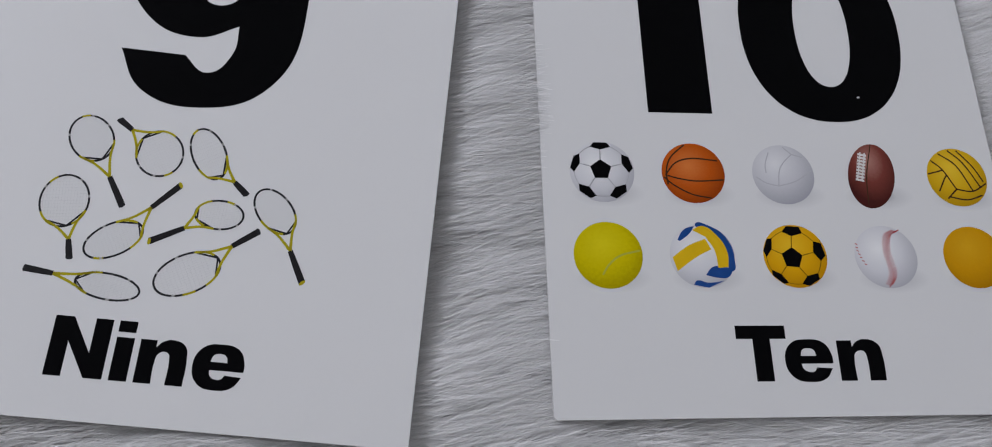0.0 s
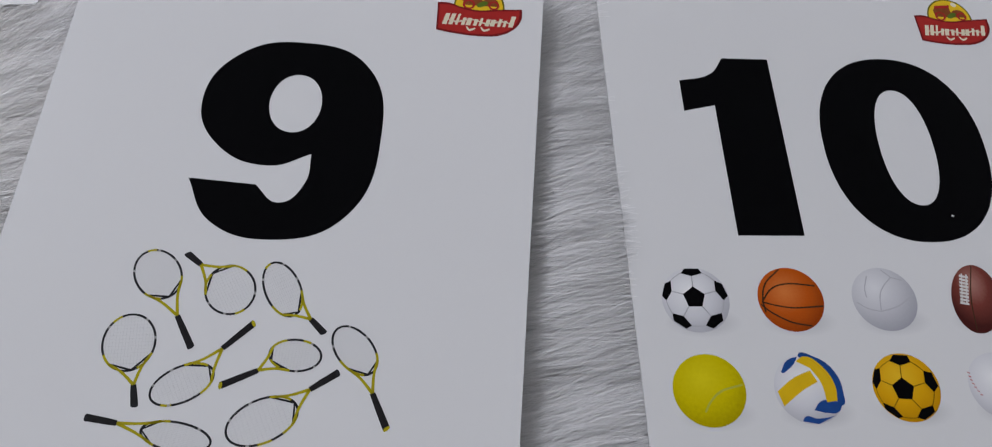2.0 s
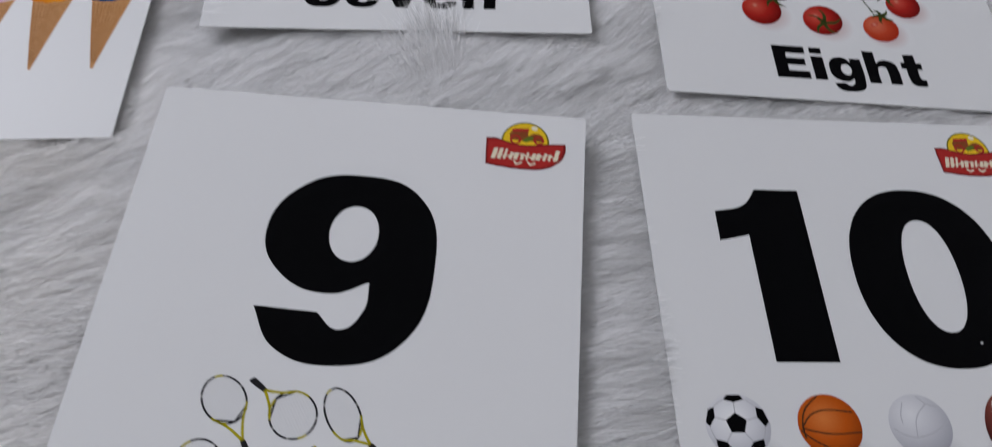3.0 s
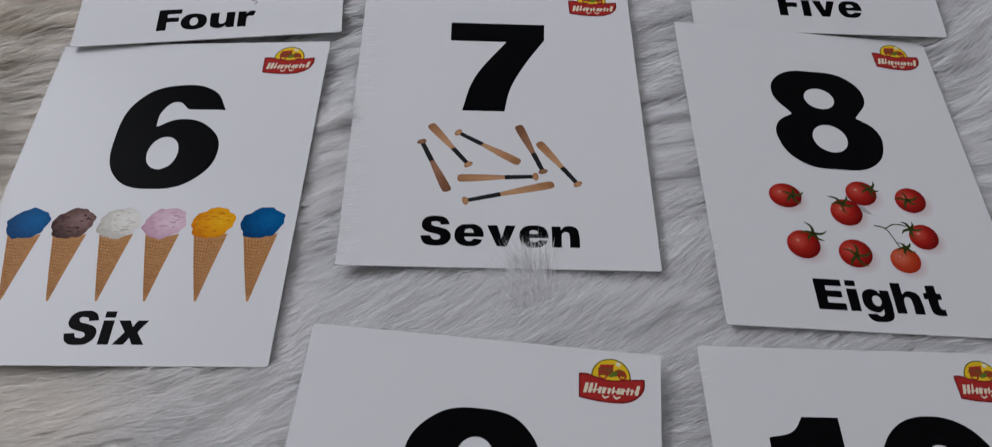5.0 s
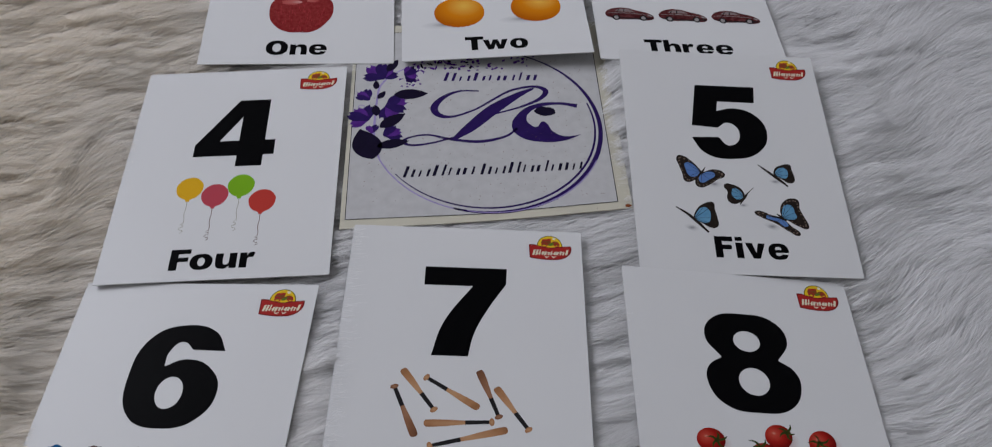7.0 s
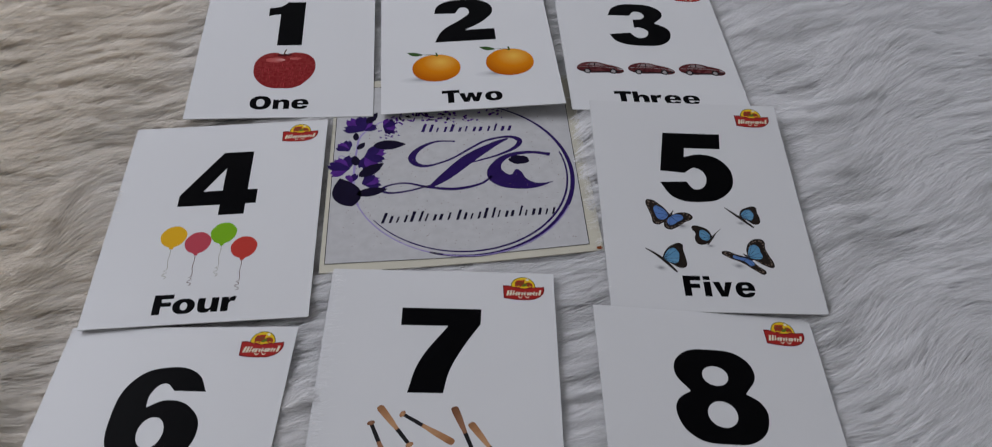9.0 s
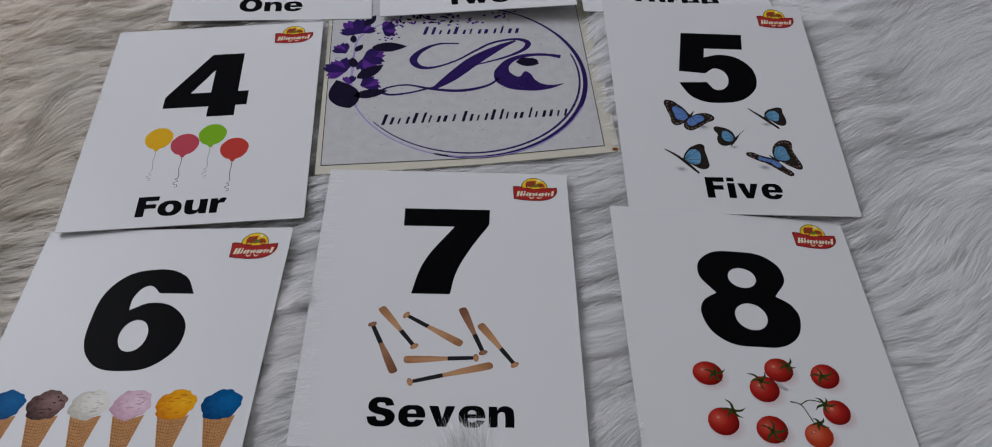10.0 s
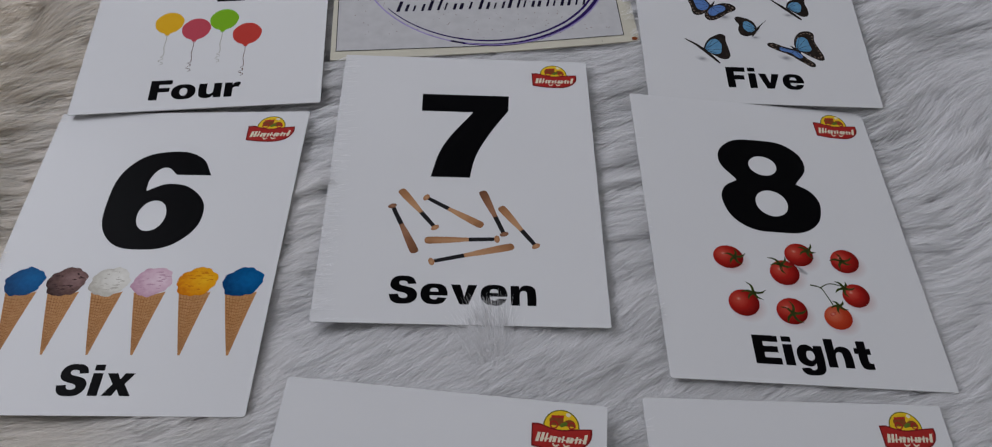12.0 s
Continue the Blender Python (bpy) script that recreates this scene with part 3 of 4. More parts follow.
PALE_SHADE = printed("soft grey print", (0.668, 0.668, 0.673), (0.57, 0.57, 0.58), (0.28, 0.28, 0.30), (0.45, 0.55), 0.48)
BLUSH = printed("soft rose print", (0.668, 0.668, 0.673), (0.57, 0.46, 0.46), (0.28, 0.08, 0.075), (0.45, 0.55), 0.48)
STEM = material("stem print", (0.10, 0.05, 0.03), 0.4)
LEAF = material("leaf print", (0.035, 0.085, 0.02), 0.4, 0.03, 300.0, 0.4)
APPLE_DARK = material("dark apple print", (0.07, 0.006, 0.008), 0.4)
APPLE_LIGHT = printed("apple highlight print", (0.40, 0.075, 0.07), (0.46, 0.13, 0.12), (0.60, 0.33, 0.30), (0.5, 0.5), 0.5)
APPLE_STREAK = material("apple streak print", (0.34, 0.035, 0.04), 0.4, 0.03, 400.0, 0.5)
APPLE = printed("apple print", (0.045, 0.003, 0.005), (0.19, 0.011, 0.014), (0.40, 0.075, 0.065), (0.42, 0.74), 0.6, 0.25, 350.0)
ORANGE = printed("orange print", (0.40, 0.085, 0.002), (0.62, 0.20, 0.004), (0.76, 0.42, 0.07), (0.6, 0.72), 0.75, 0.1, 900.0)


def apple(card):
    me = outline([nodes("-26,-34 -22,-18 -11,-11.5 -2,-14 8,-11.5 20,-16 25.5,-31 19,-51 9,-60 -1,-60.6 -10,-60 -21,-51")])
    ob = part("apple", me, APPLE, card, "dark red apple picture")
    part("dimple", shapes([oval(-1.5, -15.2, 6.5, 1.7, 3)], 1), APPLE_DARK, ob)
    part("glint", shapes([ragged(-9, -22, 8.0, 3.4, 0.12, 4, 26), ragged(8, -20, 5.0, 1.8, 0.15, 8, 22)], 1), APPLE_LIGHT, ob)
    r = random.Random(6)
    flecks = []
    for _ in range(150):
        u, v = r.uniform(-0.9, 0.9), r.uniform(-0.9, 0.8)
        if u * u + v * v < 0.8:
            x, y = 24 * u, -37 + 22 * v
            flecks.append([(x, y, 0.1), (x - 0.10 * x * 0.1, y - r.uniform(1, 3), r.uniform(0.2, 0.5)), (x - 0.04 * x, y - r.uniform(4, 6), 0.08)])
    tagged(part("fleck", strokes(flecks, 1), APPLE_STREAK, ob), kind="stuff")
    part("stalk", strokes([glide([(-2, -15, 1.6), (-1.6, -11, 1.1), (-0.5, -7, 1.5)])], 1), STEM, ob)


def oranges(card):
    for x, y, s in ((-28, -39, 1.0), (35, -36, 1.0)):
        ob = part("orange", shapes([oval(x, y, 20.5, 19.5, 0, 48, 2.1)], 1), ORANGE, card, "ripe orange picture with a green leaf")
        part("shade", shapes([oval(x - 9, y - 16, 24, 6, 4)]), PALE_SHADE, ob)
        part("leaf", outline([nodes(f"{x - 25},{y + 24.5}* {x - 18},{y + 24} {x - 10},{y + 20}* {x - 16},{y + 18.5} {x - 21},{y + 20}")], 2), LEAF, ob)
        part("stalk", strokes([glide([(x - 10, y + 20, 0.5), (x - 3, y + 19.5, 0.6), (x + 1, y + 17.5, 1.3), (x + 0.5, y + 22.5, 1.6)])], 2), LEAF, ob)


CAR_RED = printed("car paint print", (0.012, 0.003, 0.004), (0.06, 0.008, 0.010), (0.28, 0.10, 0.10), (0.45, 0.75), 0.58, 0.35, 250.0)
CAR_GLASS = material("car window print", (0.22, 0.17, 0.17), 0.4, 0.03, 400.0, 0.5)
CAR_DARK = material("car tyre print", (0.012, 0.011, 0.012), 0.4)
CAR_RIM = material("car rim print", (0.30, 0.28, 0.28), 0.4)


def cars(card):
    for x in (-45, -0.5, 44):
        y = -38.5
        body = outline([nodes(f"{x - 20},{y - 2} {x - 19},{y + 3} {x - 13},{y + 7.5} {x - 2},{y + 8.5} {x + 6},{y + 5.5} {x + 16},{y + 1.5} {x + 20},{y - 3} {x + 19},{y - 6.5} {x + 4},{y - 7} {x - 14},{y - 6.5}")], 1)
        ob = part("car", body, CAR_RED, card, "dark red hatchback car picture")
        part("window", outline([nodes(f"{x - 12},{y + 3.6}* {x - 9.5},{y + 6.2} {x - 2},{y + 7} {x + 5},{y + 3.4}* {x - 2},{y + 3}")], 2), CAR_GLASS, ob)
        part("shade", shapes([oval(x, y - 7, 19, 1.6)]), PALE_SHADE, ob)
        part("pillar", strokes([[(x - 4.5, y + 3, 0.9), (x - 4, y + 7, 0.9)], [(x - 10, y + 3, 0.7), (x - 8, y + 6.5, 0.7)]], 3), CAR_DARK, ob)
        part("crease", strokes([glide([(x - 18, y + 1, 0.4), (x - 5, y + 1.4, 0.5), (x + 8, y + 0.6, 0.5), (x + 14, y - 0.6, 0.3)])], 3), CAR_RIM, ob)
        part("sill", strokes([glide([(x - 19, y - 4, 0.8), (x - 6, y - 5.6, 1.6), (x + 6, y - 5.8, 1.6), (x + 16, y - 5.4, 0.9)])], 2), CAR_DARK, ob)
        for wx in (-11.5, 11):
            part("wheel", shapes([oval(x + wx, y - 5, 3.3, 3.8, n=24)], 2), CAR_DARK, ob)
            part("rim", shapes([oval(x + wx, y - 5, 1.9, 2.3, n=16)], 3), CAR_RIM, ob)
        part("headlight", shapes([oval(x + 17, y - 1.6, 2.2, 0.9, -25, 16)], 2), CAR_RIM, ob)
        part("grille", shapes([[(x + 13, y - 4.2), (x + 19, y - 4.4), (x + 18.5, y - 6), (x + 14.5, y - 6)]], 2), CAR_DARK, ob)


def balloons(card):
    for x, y, end, name, dark, mid, light in (
            (-26, -21, -59, "yellow", (0.42, 0.16, 0.002), (0.64, 0.32, 0.004), (0.74, 0.45, 0.03)),
            (-8, -28, -66, "rose", (0.22, 0.015, 0.03), (0.40, 0.035, 0.06), (0.50, 0.09, 0.11)),
            (9, -20, -59, "green", (0.06, 0.16, 0.002), (0.15, 0.35, 0.004), (0.22, 0.45, 0.03)),
            (25, -34.5, -72, "red", (0.22, 0.006, 0.006), (0.42, 0.016, 0.013), (0.52, 0.08, 0.06))):
        mat = printed(name + " balloon print", dark, mid, light, (0.4, 0.7), 0.8)
        me = outline([nodes(f"{x},{y + 11} {x - 8},{y + 6} {x - 8.9},{y - 1} {x - 5.6},{y - 7} {x - 1.4},{y - 9.8} {x - 1.2},{y - 11}* {x + 1.2},{y - 11}* {x + 1.4},{y - 9.8} {x + 5.6},{y - 7} {x + 8.9},{y - 1} {x + 8},{y + 6}")])
        ob = part("balloon", me, mat, card, f"{name} balloon picture on a curly string")
        n = 26
        line = [(x + 0.9 * math.sin(i * 0.5) * i / n + (1.6 * math.sin(i * 1.6) if i > 18 else 0), y - 11 + (end - y + 11) * i / n, 0.45) for i in range(n + 1)]
        part("string", strokes([line], 1), STEM if name in ("rose", "red") else PALE_STRING, ob)


PALE_STRING = material("pale string print", (0.34, 0.33, 0.27), 0.4)
WING_BLUE = printed("blue wing print", (0.02, 0.06, 0.14), (0.05, 0.165, 0.33), (0.13, 0.31, 0.48), (0.5, 0.6), 0.75, 0.5, 300.0)
WING_DEEP = printed("deep blue wing print", (0.02, 0.04, 0.12), (0.05, 0.10, 0.30), (0.10, 0.20, 0.46), (0.5, 0.5), 0.75, 0.5, 300.0)
WING_DARK = material("dark wing border print", (0.022, 0.016, 0.013), 0.4, 0.03, 380.0, 0.8)
WING_SPOT = material("wing spot print", (0.22, 0.16, 0.125), 0.4, 0.03, 500.0, 0.4)


def wing(owner, rim, heart, deep=False, spots=0):
    """A wing: dark border, blue heart, thin veins and pale dots along the border."""
    ob = part("wing", outline([nodes(rim)], 1), WING_DARK, owner)
    base = nodes(heart)[0][:2]
    inner = [(base[0] + 0.9 * (x - base[0]), base[1] + 0.9 * (y - base[1]), k) for x, y, k in nodes(heart)]
    part("wing_heart", outline([inner], 2), WING_DEEP if deep else WING_BLUE, ob)
    pts = [p[:2] for p in inner]
    part("vein", strokes([[(*base, 0.3), (*p, 0.22)] for p in pts[2:-1]], 3), WING_DARK, ob)
    if spots:
        outer = [p[:2] for p in nodes(rim)][1:]
        dots = []
        for (ax, ay), (bx, by) in zip(outer, outer[1:]):
            for f in (0.3, 0.7):
                x, y = ax + f * (bx - ax), ay + f * (by - ay)
                cx, cy = sum(p[0] for p in pts) / len(pts), sum(p[1] for p in pts) / len(pts)
                dots.append(oval(x + 0.13 * (cx - x), y + 0.13 * (cy - y), 0.6, 0.45, 0, 8))
        part("spot", shapes(dots, 3), WING_SPOT, ob)


def butterfly(card, cx, cy, body, wings, shade):
    ob = part("butterfly", strokes([glide(body)], 4), WING_DARK, card, "blue butterfly picture with dark brown wing borders")
    for w in wings:
        wing(ob, *w)
    part("shade", shapes([oval(*shade)]), PALE_SHADE, ob)


def butterflies(card):
    butterfly(card, -25, -15, [(-21.5, -11.5, 0.5), (-24, -15.5, 1.5), (-27, -19, 1.2), (-30, -23, 0.7)],
              [("-24.5,-15* -30,-7 -39,-1.5 -41,-3 -40,-11 -38.5,-17 -37,-24 -33,-24.5 -28,-20", "-25.5,-15.5* -31,-8.5 -36,-7 -36.5,-14 -34,-20 -29,-20", True, 1),
               ("-24,-16* -15,-13 -8.5,-15.5 -8,-18 -14,-22 -20,-26.5 -27,-29 -30,-26 -27.5,-20", "-24.5,-17* -17,-15 -14,-17.5 -19,-22.5 -26,-25.5 -27.5,-22", True, 1)], (-16, -26, 7, 3, 20))
    butterfly(card, 30, -13, [(17, -7.5, 0.7), (22, -12, 1.6), (29, -18.5, 2.4), (36, -25.5, 1.4)],
              [("27,-15.5* 29,-10 34,-7 40.5,-6.5 41,-11 42,-17 41,-21.5 37,-22.5 32,-19", "28,-15.5* 30,-11 35,-8.5 38,-10 38.5,-16 36,-19 32,-18", False, 0)], (28, -22, 6, 2, -20))
    butterfly(card, -3, -33, [(11, -27.5, 0.3), (7, -31.5, 0.6), (3.5, -36, 1.8), (-0.5, -42, 0.9)],
              [("4,-35* 2,-29 -4,-25.5 -9.5,-25.5 -10,-28 -8,-32 -9,-36 -7.5,-41 -2,-41.5 2,-38", "3,-35* 0.5,-30.5 -4,-28 -6,-31 -5.5,-36 -2,-38.5 1,-37.5", False, 0)], (2, -43, 5, 1.6, 20))
    butterfly(card, -31, -52, [(-46, -46, 0.7), (-39, -51, 1.8), (-33, -57, 2.4), (-25.5, -66, 1.4)],
              [("-35,-55* -32,-48 -26,-42.5 -19.5,-41.5 -19,-47 -18,-54 -18.5,-61 -22,-62.5 -29,-59", "-34,-55* -31,-48.5 -26,-44.5 -22.5,-46 -21.5,-54 -24,-58.5 -29,-58", False, 0)], (-36, -63, 7, 2.2, -25))
    butterfly(card, 28, -51, [(24, -49, 0.7), (27, -52, 1.8), (30, -54.5, 1.2)],
              [("27,-52* 27,-45 31,-38 37,-35.5 41,-37 41,-44 43,-51 45,-58 44,-60.5 38,-59 32,-55", "27.5,-52* 28.5,-45 32,-40 36.5,-41 38,-47 38.5,-52 33,-53.5", False, 1),
               ("27,-52* 20,-50 10,-47 8.5,-48.5 13,-52.5 22,-57 30,-63 36.5,-66.5 38,-65 33,-59", "26.5,-53* 20,-51.5 15,-51 23,-55.5 30,-60 31,-58", True, 1)], (20, -60, 8, 2.4, -25))


WAFER = printed("wafer print", (0.17, 0.065, 0.02), (0.40, 0.185, 0.065), (0.54, 0.29, 0.125), (0.68, 0.42), 0.62, 0.4, 350.0)
WAFER_LINE = material("wafer groove print", (0.24, 0.095, 0.03), 0.4, 0.03, 300.0, 0.5)


def cones(card):
    flavours = (("blue", (0.0, 0.035, 0.12), (0.0005, 0.075, 0.22), (0.001, 0.11, 0.30)), ("chocolate", (0.035, 0.016, 0.014), (0.13, 0.07, 0.062), (0.25, 0.15, 0.14)),
                ("vanilla", (0.42, 0.39, 0.33), (0.64, 0.62, 0.56), (0.74, 0.72, 0.67)), ("strawberry", (0.46, 0.26, 0.34), (0.62, 0.42, 0.50), (0.72, 0.56, 0.62)),
                ("mango", (0.52, 0.14, 0.002), (0.72, 0.30, 0.004), (0.78, 0.40, 0.01)))
    inks = [printed(n + " scoop print", d, m, l, (0.68, 0.6), 0.74, 0.5, 420.0) for n, d, m, l in flavours]
    fold_inks = [material(f[0] + " fold print", [0.75 * a + 0.25 * b for a, b in zip(f[1], f[2])], 0.4) for f in flavours]
    names = [f[0] for f in flavours]
    for i, x in enumerate((-56.5, -34, -11, 11.5, 35, 59)):
        j = i % 5
        me = outline([nodes(f"{x - 8},-29.5* {x},-31 {x + 8.5},-29* {x + 5},-46 {x + 1.2},-66* {x + 0.2},-66* {x - 4},-48")])
        cone = part("ice_cream_cone", me, WAFER, card, f"{names[j]} ice cream cone picture")
        grooves = []
        for k in range(9):
            a = -7 + 1.75 * k
            grooves.append([(x + a, -30, 0.22 - 0.015 * k), (x + 0.7 + 0.15 * a, -63, 0.12)])
        for k in range(16):
            f = 1 - k / 18
            y = -33 - 1.8 * k
            grooves.append([(x - 7.2 * f, y, 0.3), (x, y - 1.2, 0.22), (x + 7.8 * f, y + 0.4, 0.12)])
        part("groove", strokes(grooves, 1), WAFER_LINE, cone)
        scoop = part("scoop", shapes([placed(ragged(0, 0, 10.6, 8.7, 0.08, i + 3, 60), x, -22.9, 18)], 2), inks[j], cone)
        rr = random.Random(i + 40)
        folds = []
        for k in range(0 if j == 0 else 20):
            t, u = rr.uniform(0, 6.28), rr.uniform(0.1, 0.85) ** 0.5
            folds.append(ragged(x + 8.6 * u * math.cos(t), -22 + 7.4 * u * math.sin(t), rr.uniform(0.4, 2.2), rr.uniform(0.15, 0.5), 0.4, k, 12))
        if folds:
            tagged(part("fold", shapes(folds, 3), fold_inks[j], scoop), kind="stuff")


BAT_WOOD = printed("bat wood print", (0.22, 0.10, 0.045), (0.37, 0.18, 0.085), (0.49, 0.275, 0.145), (0.5, 0.5), 0.9, 0.4, 250.0)
BAT_BROWN = printed("dark bat wood print", (0.12, 0.05, 0.027), (0.20, 0.09, 0.047), (0.31, 0.155, 0.09), (0.5, 0.5), 0.9, 0.4, 250.0)
GRIP = material("bat grip print", (0.018, 0.017, 0.018), 0.4, 0.03, 600.0, 0.4)


def bats(card):
    # knob end, barrel end
    for kx, ky, bx, by, dark in ((-39, -22.5, -25, -54.5, 1), (-15, -37.5, -35, -11, 0), (-21, -16, 10.5, -35.5, 0), (22, -41, 10, -10.5, 1),
                                 (39, -48.5, 20, -21.5, 0), (18.5, -44, -20.5, -46, 0), (-17, -60, 27, -48.5, 0)):
        a = lambda f: (kx + f * (bx - kx), ky + f * (by - ky))
        line = glide([(*a(0.03), 2.0), (*a(0.4), 2.5), (*a(0.65), 3.9), (*a(0.92), 4.7), (*a(0.985), 3.6), (*a(1.0), 1.2)])
        wood = BAT_BROWN if dark else BAT_WOOD
        ob = part("baseball_bat", strokes([line]), wood, card, "wooden baseball bat picture with a black grip")
        part("grip", strokes([[(*a(0.05), 2.3), (*a(0.2), 2.5), (*a(0.4), 2.7)]], 1), GRIP, ob)
        turn = math.degrees(math.atan2(by - ky, bx - kx))
        part("knob", shapes([oval(*a(0.012), 1.5, 2.5, turn, 22)], 2), wood, ob)


TOMATO = printed("tomato print", (0.13, 0.004, 0.004), (0.34, 0.016, 0.011), (0.52, 0.07, 0.045), (0.34, 0.62), 0.66, 0.1, 500.0)
TOMATO_LIGHT = printed("orange tomato print", (0.28, 0.016, 0.006), (0.44, 0.05, 0.018), (0.58, 0.15, 0.08), (0.36, 0.62), 0.7, 0.1, 500.0)
GLINT = printed("highlight print", (0.44, 0.05, 0.032), (0.50, 0.12, 0.08), (0.60, 0.27, 0.20), (0.5, 0.5), 0.5)
CALYX = material("calyx print", (0.035, 0.05, 0.01), 0.4, 0.03, 500.0, 0.5)


def tomatoes(card):
    # place, radii, turn, where the calyx sits, its reach
    for i, (x, y, rx, ry, turn, ux, uy, s, mat) in enumerate((
            (-32.8, -22.3, 8.5, 7.6, 9, 3.6, 0.2, 6.0, TOMATO), (8.1, -17.8, 8.4, 7.6, 26, 5.4, 3.2, 5.5, TOMATO), (-2.6, -30.5, 8.6, 8.0, 38, -1.2, 5.3, 6.5, TOMATO),
            (34.0, -20.2, 8.6, 7.7, 33, -1.9, 0, 6.2, TOMATO), (-29.3, -51.6, 8.6, 8.1, 37, 6.4, 6.8, 7.0, TOMATO), (-3.8, -55.1, 8.8, 8.0, 31, 0.2, -1.4, 7.0, TOMATO),
            (34.7, -42.8, 8.0, 7.3, 40, -5.8, 4.4, 5.5, TOMATO), (21.1, -57.4, 8.0, 7.3, 30, 2.2, 7.4, 5.0, TOMATO_LIGHT))):
        ob = part("cherry_tomato", shapes([oval(x, y, rx, ry, turn)], 1), mat, card, "small red cherry tomato picture with green calyx")
        part("shade", shapes([oval(x + 2.8, y - 3.4, rx * 1.35, ry * 1.25, -20)]), BLUSH, ob)
        part("glint", shapes([oval(x - 0.3 * rx, y + 0.28 * ry, 1.9, 1.2, turn, 18)], 2), GLINT, ob)
        r = random.Random(i)
        rays = []
        for k in range(5):
            a = k * 1.2566 + r.uniform(-0.25, 0.25) + i
            e = 1.2 * s * r.uniform(0.75, 1.1)
            rays.append(glide([(x + ux, y + uy, 1.7), (x + ux + 0.55 * e * math.cos(a), y + uy + 0.5 * e * math.sin(a), 1.3), (x + ux + e * math.cos(a + 0.3), y + uy + 0.85 * e * math.sin(a + 0.3), 0.25)], 5))
        part("calyx", strokes(rays, 2), CALYX, ob)
        if i == 7:
            part("vine", strokes([glide([(20, -49.5, 0.7), (18, -44, 0.6), (15.5, -39, 0.7), (10, -37.5, 0.9)]), glide([(15.5, -39, 0.6), (21, -36, 0.6), (28, -37, 0.7)])], 3), CALYX, ob)


FRAME_DARK = material("racket frame print", (0.022, 0.022, 0.025), 0.4, 0.03, 700.0, 0.7)
FRAME_YELLOW = material("racket yellow print", (0.36, 0.31, 0.012), 0.4, 0.03, 500.0, 0.3)
FRAME_WHITE = material("racket white print", (0.36, 0.36, 0.35), 0.4)
STRING_INK = material("racket string print", (0.53, 0.53, 0.54), 0.4)


def rackets(card):
    # head's centre, half length, half width and turn, handle's end, handle's start
    for i, (cx, cy, a, b, lean, ex, ey, nx, ny) in enumerate((
            (-28.6, -16.1, 7.9, 6.1, -51, -15.2, -36.4, -20.7, -27.8), (-7.8, -19.1, 7.4, 6.8, -57, -21.6, -9.3, -17.3, -12.3), (6.6, -17.8, 8.7, 4.8, -60, 19.7, -29.6, 15.7, -26.0),
            (-31.9, -36.4, 8.0, 7.0, -83, -26.5, -53.4, -28.0, -47.9), (-15.4, -46.8, 8.6, 4.9, 30, 0.4, -28.5, -6.7, -36.2), (13.1, -36.6, 7.0, 4.4, -1, -5.3, -46.4, 3.9, -41.5),
            (7.3, -55.0, 9.6, 5.8, 28, 25.2, -40.6, 18.4, -45.7), (28.9, -34.0, 8.0, 4.8, -47, 39.9, -54.7, 35.1, -45.5), (-14.1, -60.7, 9.3, 3.7, -7, -38.1, -57.4, -29.9, -58.3))):
        way = math.degrees(math.atan2(ny - cy, nx - cx))
        turn = lean if math.cos(radians(way - lean)) > 0 else lean + 180
        handle = part("tennis_racket", strokes([[(nx, ny, 1.5), (0.6 * nx + 0.4 * ex, 0.6 * ny + 0.4 * ey, 1.8), (ex, ey, 2.0)]], 2), GRIP, card, "tennis racket picture with yellow and black frame")
        part("hoop", strokes([ring(cx, cy, a, b, turn, 0.62)], 1), FRAME_DARK, handle)
        part("accent", strokes([ring(cx, cy, a, b, turn, 0.66, 12, s, s + w) for s, w in ((24, 34), (-66, 40), (150 + 17 * i, 22))], 2), FRAME_YELLOW, handle)
        part("band", strokes([ring(cx, cy, a, b, turn, 0.6, 5, s, s + 6) for s in (95, 140, 232)], 3), FRAME_WHITE, handle)
        c, s = math.cos(radians(turn)), math.sin(radians(turn))
        off = radians(way - turn)
        side = [(cx + c * a * math.cos(off + k) - s * b * math.sin(off + k), cy + s * a * math.cos(off + k) + c * b * math.sin(off + k)) for k in (0.95, -0.95)]
        mid = (cx + c * a * math.cos(off) - s * b * math.sin(off), cy + s * a * math.cos(off) + c * b * math.sin(off))
        part("throat", strokes([glide([(*p, 0.7), (0.45 * p[0] + 0.35 * nx + 0.2 * mid[0], 0.45 * p[1] + 0.35 * ny + 0.2 * mid[1], 0.75), (nx, ny, 0.9)], 5) for p in side], 2), FRAME_YELLOW, handle)
        part("bridge", strokes([[(*side[0], 0.5), (*mid, 0.7), (*side[1], 0.5)]], 1), FRAME_DARK, handle)
        part("end_cap", shapes([oval(ex, ey, 0.5, 1.05, turn, 14)], 3), FRAME_YELLOW if i in (4, 5, 7) else FRAME_DARK, handle)
        lines = []
        for k in range(-7, 8):
            u = k / 8
            h = b * math.sqrt(1 - u * u)
            lines.append([(cx + c * a * u - s * h, cy + s * a * u + c * h, 0.06), (cx + c * a * u + s * h, cy + s * a * u - c * h, 0.06)])
            h = a * math.sqrt(1 - u * u)
            lines.append([(cx + c * h - s * b * u, cy + s * h + c * b * u, 0.06), (cx - c * h - s * b * u, cy - s * h + c * b * u, 0.06)])
        tagged(part("string_bed", strokes(lines), STRING_INK, handle), kind="stuff")


